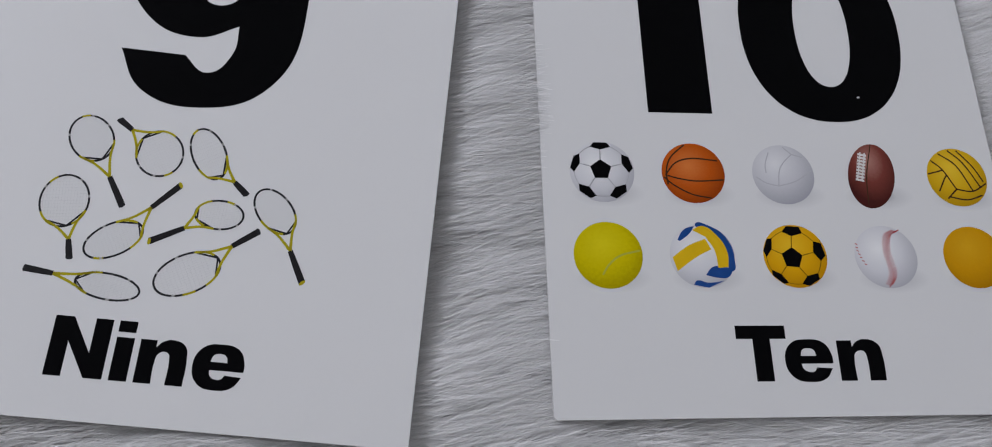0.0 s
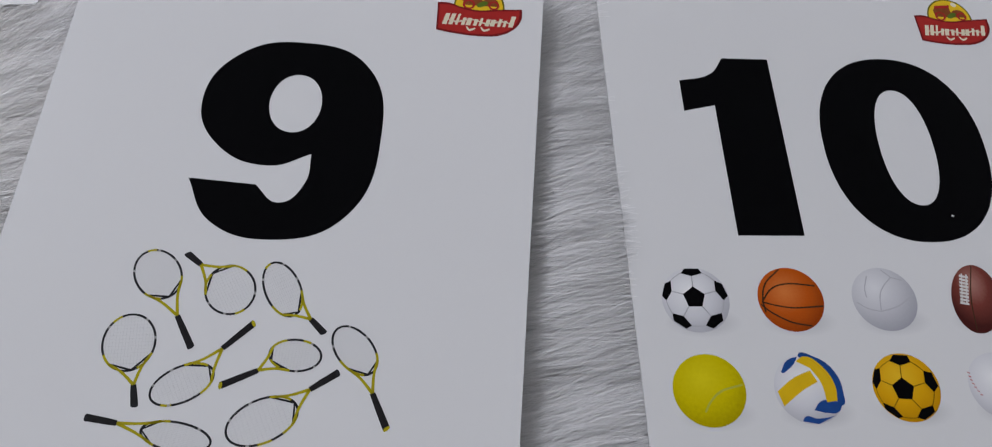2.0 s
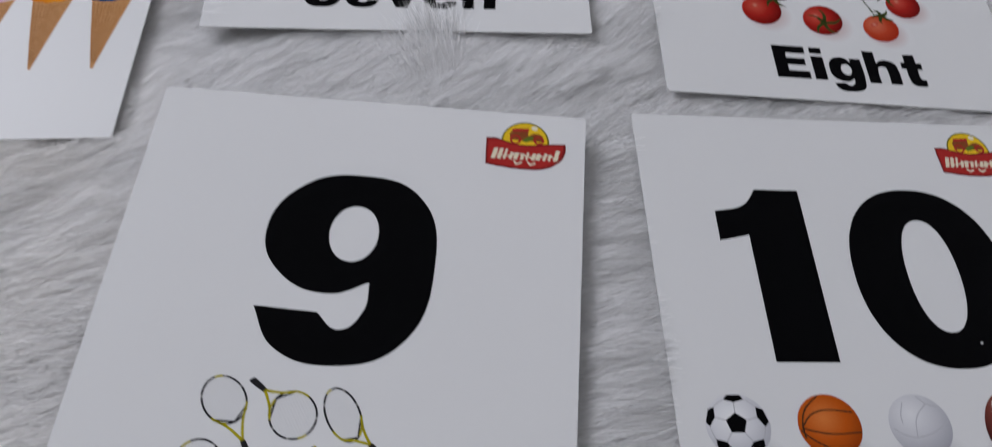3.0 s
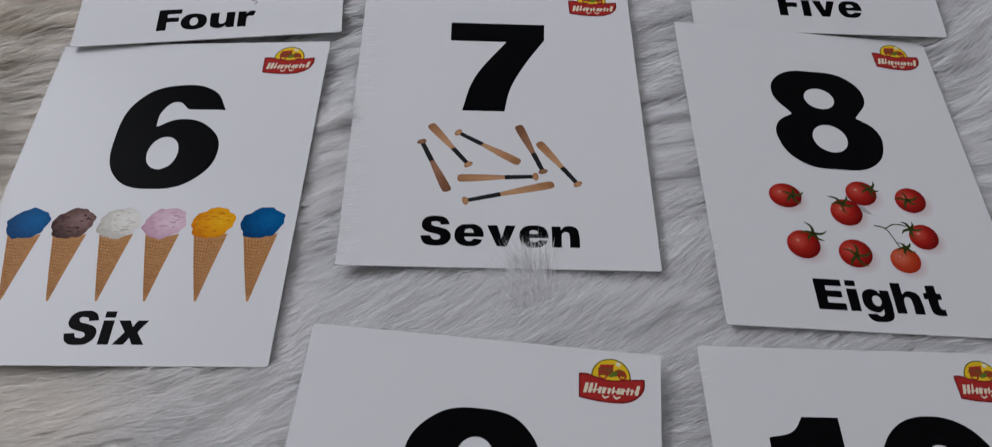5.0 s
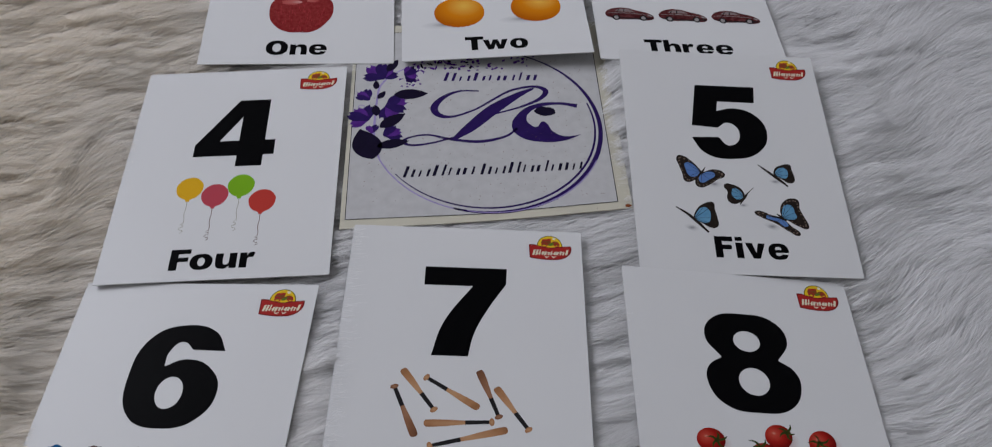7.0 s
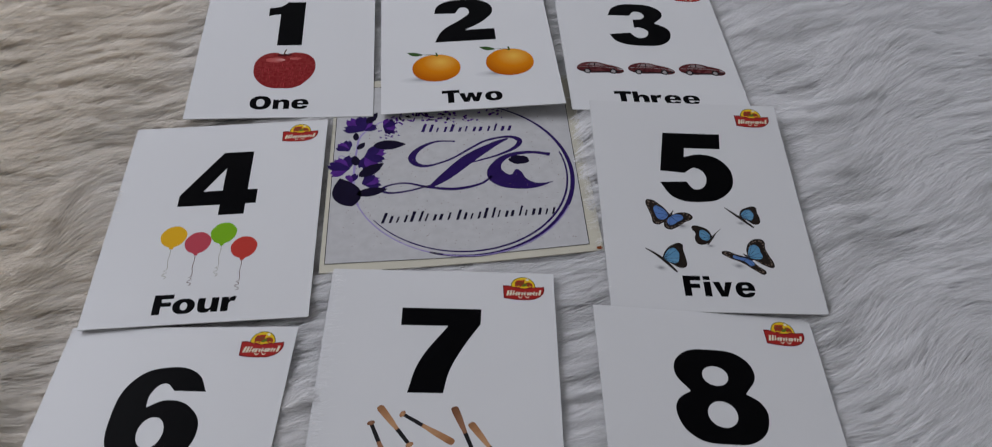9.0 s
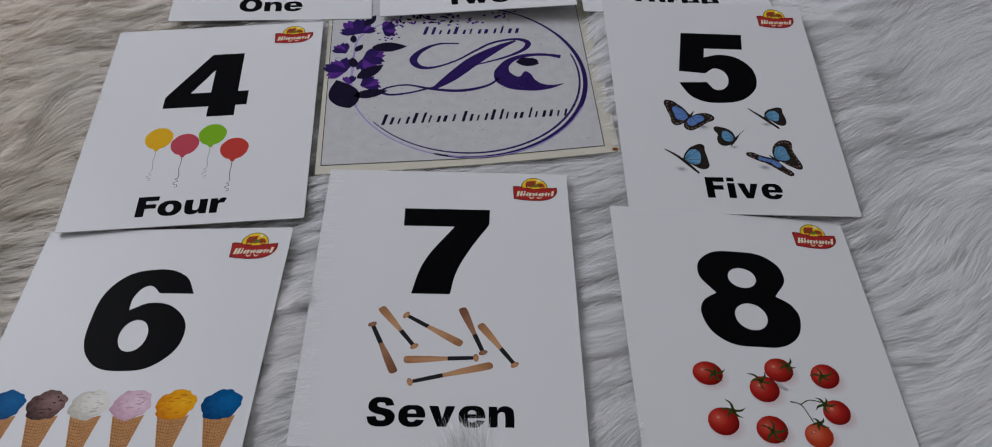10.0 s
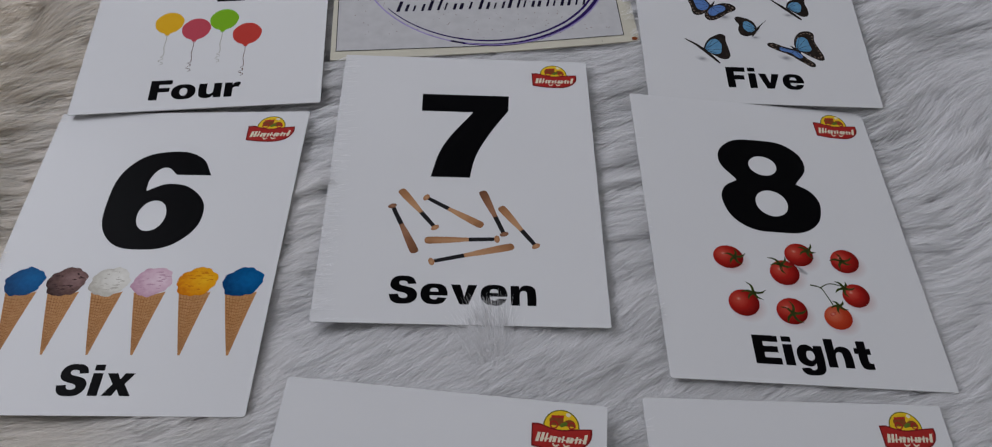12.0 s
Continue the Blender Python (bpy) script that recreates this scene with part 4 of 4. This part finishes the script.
def sphere_line(cx, cy, r, m, points, width):
    """A line on a ball seen from in front; the far side is left out."""
    out = [[]]
    for p in points:
        q = m @ Vector(p).normalized()
        if q.z > 0.02:
            out[-1].append((cx + r * q.x, cy + r * q.y, width * (0.35 + 0.65 * q.z)))
        elif out[-1]:
            out.append([])
    return [line for line in out if len(line) > 1]


def on_ball(cx, cy, r, text, width):
    """Seams drawn on the unit disc: lines split by bars, points by blanks."""
    lines = []
    for line in text.split("|"):
        pts = [tuple(map(float, w.split(","))) for w in line.split()]
        lines.append(glide([(cx + 0.985 * r * u, cy + 0.985 * r * v, width) for u, v in pts], 7))
    return strokes(lines, 2)


def turned(rx, ry, rz):
    return Euler((radians(rx), radians(ry), radians(rz))).to_matrix()


def football_patches(cx, cy, r, m):
    g = (1 + 5**0.5) / 2
    tops = [Vector(p).normalized() for a in (1, -1) for b in (g, -g) for p in ((0, a, b), (a, b, 0), (b, 0, a))]
    front = max(tops, key=lambda p: p.z * 10 + p.y)
    base = front.rotation_difference(Vector((0, 0, 1))).to_matrix()
    patches, seams = [], []
    for p in tops:
        near = sorted(tops, key=lambda q: (q - p).length)[1:6]
        q0 = m @ base @ p
        corners = []
        for q in near:
            corners.append((p * 2 + q).normalized())
        axis_u = (near[0] - p * near[0].dot(p)).normalized()
        axis_v = p.cross(axis_u)
        corners.sort(key=lambda w: math.atan2(w.dot(axis_v), w.dot(axis_u)))
        if q0.z > -0.15:
            flatc = []
            for w in corners:
                v = m @ base @ w
                if v.z < 0:
                    v = Vector((v.x, v.y, 0)).normalized()
                flatc.append((cx + r * v.x, cy + r * v.y))
            area = abs(sum(a[0] * b[1] - b[0] * a[1] for a, b in zip(flatc, flatc[1:] + flatc[:1])))
            if area > 1.0:
                patches.append(flatc)
        for q in near:
            a, b = (p * 2 + q).normalized(), (q * 2 + p).normalized()
            seams += sphere_line(cx, cy, r, m @ base, [a + (b - a) * k / 6 for k in range(7)], 0.35)
    return patches, seams


BALL_WHITE = printed("white ball print", (0.36, 0.36, 0.40), (0.62, 0.62, 0.65), (0.78, 0.78, 0.79), (0.4, 0.62), 0.72)
BALL_SNOW = printed("pale ball print", (0.33, 0.33, 0.37), (0.54, 0.54, 0.57), (0.68, 0.68, 0.70), (0.38, 0.68), 0.72, 0.06, 900.0)
BALL_ORANGE = printed("basketball print", (0.20, 0.03, 0.004), (0.46, 0.085, 0.008), (0.60, 0.17, 0.04), (0.42, 0.62), 0.7, 0.12, 1500.0)
BALL_BROWN = printed("leather ball print", (0.06, 0.014, 0.012), (0.17, 0.042, 0.032), (0.36, 0.17, 0.14), (0.5, 0.72), 0.62, 0.08, 900.0)
BALL_YELLOW = printed("yellow ball print", (0.34, 0.19, 0.005), (0.60, 0.36, 0.01), (0.72, 0.47, 0.03), (0.42, 0.66), 0.75)
BALL_LIME = printed("tennis ball print", (0.30, 0.24, 0.001), (0.56, 0.46, 0.002), (0.66, 0.56, 0.01), (0.42, 0.66), 0.75, 0.22, 900.0)
BALL_GOLD = printed("golden ball print", (0.42, 0.19, 0.003), (0.66, 0.34, 0.005), (0.76, 0.45, 0.02), (0.42, 0.66), 0.75)
BALL_PLAIN = printed("plain ball print", (0.34, 0.15, 0.002), (0.56, 0.27, 0.004), (0.64, 0.34, 0.012), (0.42, 0.66), 0.75, 0.1, 900.0)
BALL_BLUE = material("blue panel print", (0.015, 0.06, 0.23), 0.4, 0.03, 200.0, 0.25)
PANEL_YELLOW = material("yellow panel print", (0.68, 0.43, 0.01), 0.4, 0.03, 200.0, 0.12)
SEAM_DARK = material("dark seam print", (0.05, 0.025, 0.012), 0.4)
SEAM_GREY = material("grey seam print", (0.43, 0.43, 0.46), 0.4)
SEAM_GOLD = material("ochre seam print", (0.24, 0.14, 0.005), 0.4)
SEAM_LIME = material("pale lime seam print", (0.40, 0.40, 0.05), 0.4)
STITCH = material("red stitch print", (0.40, 0.05, 0.05), 0.4)
LACE = material("white lace print", (0.70, 0.68, 0.66), 0.4)


def ball(card, x, y, mat, label, rx=10.2, ry=10.2, turn=0.0):
    ob = part("ball", shapes([oval(x, y, rx, ry, turn, 48)], 1), mat, card, label)
    part("shade", shapes([oval(x + 2.5, y - 7.6, 12.5, 5.0, 0)]), PALE_SHADE, ob)
    return ob


def balls(card):
    xs, top, low, r = (-56, -26.8, 2.7, 32.2, 61.5), -22, -49.3, 10.2
    b = ball(card, xs[0], top, BALL_WHITE, "black and white football picture")
    patches, seams = football_patches(xs[0], top, r, turned(4, 2, 180))
    for p in patches:
        part("patch", shapes([p], 3), BLACK, b)
    part("seam", strokes(seams, 2), SEAM_GREY, b)
    b = ball(card, xs[1], top, BALL_ORANGE, "orange basketball picture with dark seams")
    part("seam", on_ball(xs[1], top, r, "-.9,-.08 -.45,-.2 .1,-.27 .97,-.22|-.9,-.08 -.54,.34 0,.5 .82,.43|-.95,-.15 -.65,-.42 -.1,-.72 .5,-.84|-.2,.97 -.68,.53 -.86,.05 -.84,-.4", 0.5), SEAM_DARK, b)
    b = ball(card, xs[2], top, BALL_SNOW, "white volleyball picture with faint seams")
    part("seam", on_ball(xs[2], top, r, ".36,.7 .05,.4 -.12,.1 -.2,-.4|.36,.7 .7,.6|-.4,.75 -.55,.35 -.56,.05|-.2,-.4 .4,-.22 .95,.15|-.2,-.4 -.6,-.3 -.9,-.1|.1,.95 .36,.7", 0.38), SEAM_GREY, b)
    b = ball(card, xs[3], top, BALL_BROWN, "brown leather american football picture with white laces", 7.8, 11.4, -14)
    cx, cy = xs[3] - 2.6, top + 3.2
    laces = [[(cx - 0.9, cy - 5.0, 0.5), (cx + 1.6, cy + 4.8, 0.5)], [(cx - 2.3, cy - 4.7, 0.4), (cx + 0.2, cy + 5.1, 0.4)]]
    laces += [[(cx - 2.9 + 0.26 * k, cy - 4.4 + 1.1 * k, 0.75), (cx - 0.1 + 0.26 * k, cy - 5.0 + 1.1 * k, 0.75)] for k in range(9)]
    part("lace", strokes(laces, 3), LACE, b)
    part("seam", strokes([glide([(xs[3] + 1.5, top + 11, 0.3), (xs[3] - 1.6, top, 0.4), (xs[3] - 2.6, top - 10.5, 0.3)])], 2), SEAM_DARK, b)
    b = ball(card, xs[4], top, BALL_YELLOW, "yellow water polo ball picture with dark seams")
    part("seam", on_ball(xs[4], top, r, "-.8,.58 -.45,.25 -.1,-.42|-.5,.83 .05,.4 .45,-.45|-.15,.95 .3,.5 .75,-.35|.15,.95 .6,.4 .88,-.15|-.97,.1 -.6,.2 -.45,.25|-.7,-.5 -.4,0 -.3,.05|-.1,-.42 .45,-.48 .96,-.2|-.45,-.75 -.1,-.42|-.4,-.68 .2,-.78 .75,-.62", 0.5), SEAM_DARK, b)
    b = ball(card, xs[0], low, BALL_LIME, "fuzzy yellow-green tennis ball picture", 10.6, 10.6)
    part("seam", on_ball(xs[0], low, 10.6, "-.2,-.6 0,-.3 .35,-.02 .95,.14", 0.6), SEAM_LIME, b)
    b = ball(card, xs[1], low, BALL_WHITE, "blue, yellow and white volleyball picture")
    x, y = xs[1], low
    part("blue_panel", outline([nodes(f"{x - 1.4},{y + 9.9} {x + 4},{y + 9.2} {x + 8.6},{y + 5} {x + 10},{y - 1} {x + 9},{y - 5} {x + 7.6},{y - 3.6}* {x + 8},{y + 1} {x + 5},{y + 6.5} {x + 1},{y + 9}*")], 2), BALL_BLUE, b)
    part("blue_panel", outline([nodes(f"{x - 7.4},{y + 5}* {x - 5},{y + 8.4} {x - 1.6},{y + 9.6}* {x - 3.4},{y + 7} {x - 6.6},{y + 4.6}*")], 2), BALL_BLUE, b)
    part("blue_panel", outline([nodes(f"{x - 3.6},{y - 9.3}* {x - 2.6},{y - 8} {x + 1},{y - 8.6} {x + 6},{y - 8}* {x + 1},{y - 10.2}*")], 2), BALL_BLUE, b)
    part("blue_panel", outline([nodes(f"{x + 0.4},{y - 6.2}* {x + 3},{y - 3.6} {x + 7.6},{y - 3.8} {x + 9.2},{y - 4.4}* {x + 7.4},{y - 6.9} {x + 3.4},{y - 7}*")], 2), BALL_BLUE, b)
    part("yellow_panel", outline([nodes(f"{x - 9.4},{y - 0.6}* {x - 4},{y + 3.2} {x + 1.4},{y + 5.4}* {x + 3},{y + 2}* {x - 2},{y - 0.6} {x - 8.2},{y - 5}*")], 3), PANEL_YELLOW, b)
    part("yellow_panel", outline([nodes(f"{x - 2.4},{y + 8.2}* {x + 0.6},{y + 9.6} {x + 5.2},{y + 6.6} {x + 8},{y + 1} {x + 7.8},{y - 3.6}* {x + 4.6},{y - 4}* {x + 4},{y + 1.6} {x + 1.6},{y + 6}*")], 3), PANEL_YELLOW, b)
    b = ball(card, xs[2], low, BALL_GOLD, "golden yellow and black football picture")
    patches, seams = football_patches(xs[2], low, r, turned(-4, 6, 176))
    for p in patches:
        part("patch", shapes([p], 3), BLACK, b)
    part("seam", strokes(seams, 2), SEAM_GOLD, b)
    b = ball(card, xs[3], low, BALL_WHITE, "white baseball picture with red stitches")
    x, y = xs[3], low
    spine = glide([(x + 5.0, y + 8.4, 0.3), (x + 1.6, y + 6.4, 0.3), (x + 0.5, y + 1, 0.3), (x + 1.4, y - 6, 0.3), (x - 0.6, y - 9.9, 0.3)], 7)
    ticks = [[(px - 1.3, py + 0.7, 0.34), (px, py, 0.24), (px + 1.3, py + 0.8, 0.34)] for px, py, _ in spine[1:-1]]
    left = [[(x - 9.6 + 0.06 * k * k, y + 4.2 - 1.1 * k, 0.3), (x - 8.8 + 0.06 * k * k, y + 3.9 - 1.1 * k, 0.3)] for k in range(7)]
    part("stitch", strokes([spine] + ticks + left, 2), STITCH, b)
    ball(card, xs[4], low, BALL_PLAIN, "plain golden yellow ball picture")


for number, draw in ((1, apple), (2, oranges), (3, cars), (4, balloons), (5, butterflies), (6, cones), (7, bats), (8, tomatoes), (9, rackets), (10, balls)):
    draw(CARDS[number])


# ---- the emblem sheet in the middle ----
def emblem_sheet():
    sheet = tagged(new("emblem_sheet"), "worn square printed sheet with purple floral ring emblem", "sign")
    sheet.matrix_basis = pose(0, 0, SIGN_Z)
    # a slightly uneven sheet whose edges bow a little
    bm = bmesh.new()
    corners = [Vector(c) for c in ((-84, 97.5), (114.5, 124), (105, 327), (-93, 309))]
    n = 16
    grid = []
    for j in range(n + 1):
        row = []
        for i in range(n + 1):
            u, v = i / n, j / n
            p = corners[0] * (1 - u) * (1 - v) + corners[1] * u * (1 - v) + corners[2] * u * v + corners[3] * (1 - u) * v
            p.y -= 2.2 * math.sin(math.pi * u) * (1 - v)
            row.append(bm.verts.new((p.x * MM, p.y * MM, -0.0002)))
        grid.append(row)
    faces = [bm.faces.new((grid[j][i], grid[j][i + 1], grid[j + 1][i + 1], grid[j + 1][i])) for j in range(n) for i in range(n)]
    made = bmesh.ops.extrude_face_region(bm, geom=faces)["geom"]
    for v in made:
        if isinstance(v, bmesh.types.BMVert):
            v.co.z -= 0.0009
    bmesh.ops.recalc_face_normals(bm, faces=bm.faces[:])
    part("sheet", bm, MARGIN, sheet, "thin sheet with yellowed margin")
    field = [(-81, 105.6), (10, 114), (104.5, 129), (96.5, 318), (-90, 300)]
    part("printed_field", shapes([field]), PAPER, sheet, "grey speckled print field")
    part("border_line", strokes([[(*a, 0.5), (*b, 0.5)] for a, b in zip(field, field[1:] + field[:1])], 1), GRIP, sheet)
    cx, cy, r = 13, 200, 84.5
    loop = part("ring_line", strokes([[(cx + r * math.cos(radians(a)), cy + r * math.sin(radians(a)), 1.2 + 2.3 * max(0.0, math.cos(radians(a + 25)))) for a in range(-105, 82, 3)]], 1), PURPLE, sheet, "purple brush ring")
    part("inner_line", strokes([[(cx - 1 + (r - 3) * math.cos(radians(a)), cy + 1 + (r - 3) * math.sin(radians(a)), 0.8 + 0.9 * max(0.0, math.cos(radians(a + 45)))) for a in range(-140, 22, 3)]], 1), PURPLE, loop)
    part("faint_line", strokes([[(cx + r * math.cos(radians(a)), cy + r * math.sin(radians(a)), 0.7 + w) for a in range(206, 262, 3)] for w in (0.4,)], 1), LILAC, loop)
    part("faint_line", strokes([[(cx + 2 + (r - 1) * math.cos(radians(a)), cy - 1 + (r - 1) * math.sin(radians(a)), 0.8) for a in range(-100, -20, 3)]], 2), LILAC, loop)

    def line(text, widths):
        pts = [tuple(map(float, w.split(","))) for w in text.split()]
        return glide([(*p, 0.5 + 1.25 * widths[min(i, len(widths) - 1)]) for i, p in enumerate(pts)], 7)

    swash = part("swash", strokes([
        line("7,237 -8,236 -20,228 -26,217 -22,209 -12,208 4,216 18,228 32,239 49,244 58,240 54,231 39,221 16,211", (0.8, 1.2, 2.6, 4.2, 3.2, 1.5, 1.0, 1.2, 1.4, 1.8, 3.2, 2.2, 1.2, 0.7)),
        line("36,198 27,189 9,183 -11,184 -29,188 -42,185 -47,180 -40,177 -26,180 -11,186", (0.8, 1.4, 2.0, 1.6, 1.0, 1.0, 1.5, 1.3, 1.0, 1.0))], 1), PURPLE, sheet, "purple calligraphic swash")
    part("swash_stem", strokes([line("49,242 37,234 18,217 2,198 -11,184", (1.0, 4.0, 7.5, 6.5, 2.0))], 2), PURPLE, swash)
    crescent = outline([nodes("82,226* 66,227.5 48,223.5 36.5,213 32,199 38,189 54,184.5 70,186.5 83,193.5* 70,191.5 62,196 58,204 55,206 50,200 46,202 43,207 46,216 55,222 70,224.5 81,222*")], 1)
    part("crescent", crescent, PURPLE, sheet, "purple crescent")
    part("crescent_blot", shapes([ragged(57, 217, 8, 5.0, 0.08, 5)], 2), DARK_PURPLE, sheet)

    part("lettering_bar", bars(-19, 247, 50, 251.5, 13, 6.4, (0, 1, 4, 10), 1, 0.17), PURPLE, sheet)
    part("lettering_bar", bars(-44, 145.5, 3, 150.5, 10, 7.4, (0, 4, 5), 1, 0.17), DARK_PURPLE, sheet)
    part("lettering_bar", bars(10, 150.5, 80, 158.5, 15, 7.4, (0, 4, 5, 9), 1, 0.17), DARK_PURPLE, sheet)

    r0 = random.Random(21)
    stem = part("flower_stem", strokes([line("-63,163 -68,183 -69,203 -69,224 -67,241 -54,257 -35,267", (0.8, 1.2, 1.0, 0.9, 0.8, 0.6, 0.4))], 1), LILAC, sheet)
    def leaf_shape(a, b):
        upper = [(-0.85 * a, 0.42 * b, 1), (-0.5 * a, 0.86 * b, 1), (-0.05 * a, b, 1), (0.45 * a, 0.72 * b, 1), (0.8 * a, 0.3 * b, 1)]
        return [(-a, 0, 0), *upper, (a, 0, 0), *[(x, -y, k) for x, y, k in reversed(upper)]]

    def petal_shape(a, b):
        return [(-a, 0, 1), (-0.3 * a, 0.8 * b, 1), (0.5 * a, b, 1), (a, 0.25 * b, 0), (0.75 * a, -0.1 * b, 1), (0.95 * a, -0.5 * b, 0), (0.3 * a, -b, 1), (-0.4 * a, -0.7 * b, 1)]

    # blossoms of lobed petals, then leaves, then sprigs along the ring's top
    for x, y, size, t0, count in ((-75, 203, 8.0, 150, 4), (-60, 217, 9.5, -20, 5), (-76, 224, 6.0, 130, 3), (-67, 249, 8.5, 100, 5), (-49, 253, 6.5, 10, 4), (-60, 187, 6.5, 20, 3), (-70, 189, 5.0, 95, 2)):
        for k in range(count):
            t = t0 + 42 * (k - (count - 1) / 2) + r0.uniform(-8, 8)
            s = size * r0.uniform(0.8, 1.15)
            dx, dy = 0.75 * s * math.cos(radians(t)), 0.75 * s * math.sin(radians(t))
            part("petal", outline([petal_shape(1.05 * s, 0.55 * s)], 2 + k % 3), VIOLET if k % 2 else PURPLE, stem, m=pose((x + dx) * MM, (y + dy) * MM, 0, 0, 0, t))
    for x, y, a, b, t in ((-73, 177, 16, 10.5, 112), (-54, 178, 12, 4.5, 16), (-56, 202, 12, 5, 42), (-44, 231, 13, 5.5, 6), (-60, 263, 8, 3.5, 62), (-66, 229, 5, 2.5, 60), (-69, 212, 6, 3.2, 100), (-71, 240, 5, 2.4, 95)):
        part("leaf", outline([leaf_shape(a, b)], 6), DARK_PURPLE, stem, m=pose(x * MM, y * MM, 0, 0, 0, t))
    for k in range(26):
        part("sprig", outline([leaf_shape(r0.uniform(1.6, 3.4), r0.uniform(0.7, 1.3))], 3), VIOLET if k % 3 else DARK_PURPLE, stem,
             m=pose((-44 + 1.9 * k + r0.uniform(-3, 3)) * MM, (262 + 0.35 * k + r0.uniform(-7, 6)) * MM, 0, 0, 0, r0.uniform(0, 180)))
    dots = [oval(-45 + 2.1 * k + r0.uniform(-3, 3), 258 + 0.3 * k + r0.uniform(-5, 9), r0.uniform(0.6, 2.0), r0.uniform(0.5, 1.4), r0.uniform(0, 90), 10) for k in range(46)]
    dots += [oval(-46 + r0.uniform(-8, 9), 244 + r0.uniform(-5, 5), r0.uniform(0.5, 1.3), r0.uniform(0.5, 1.1), 0, 9) for _ in range(22)]
    tagged(part("blossom_dots", shapes(dots, 2), VIOLET, stem), kind="stuff")
    part("bud", strokes([ring(-80, 215, 2.2, 2.2, 0, 0.7, 16), ring(-76, 232, 2.2, 2.2, 0, 0.7, 16)], 1), LILAC, stem)
    part("corner_wear", shapes([ragged(111.5, 125.5, 2.2, 1.6, 0.15, 3, 18)], 8), BROWN_INK, sheet)
    specks = [oval(r0.uniform(-75, 96), r0.uniform(122, 290), r0.uniform(0.15, 0.5), r0.uniform(0.15, 0.4), 0, 7) for _ in range(520)]
    tagged(part("speckle", shapes(specks, 1), WING_SPOT, sheet), kind="stuff")


emblem_sheet()
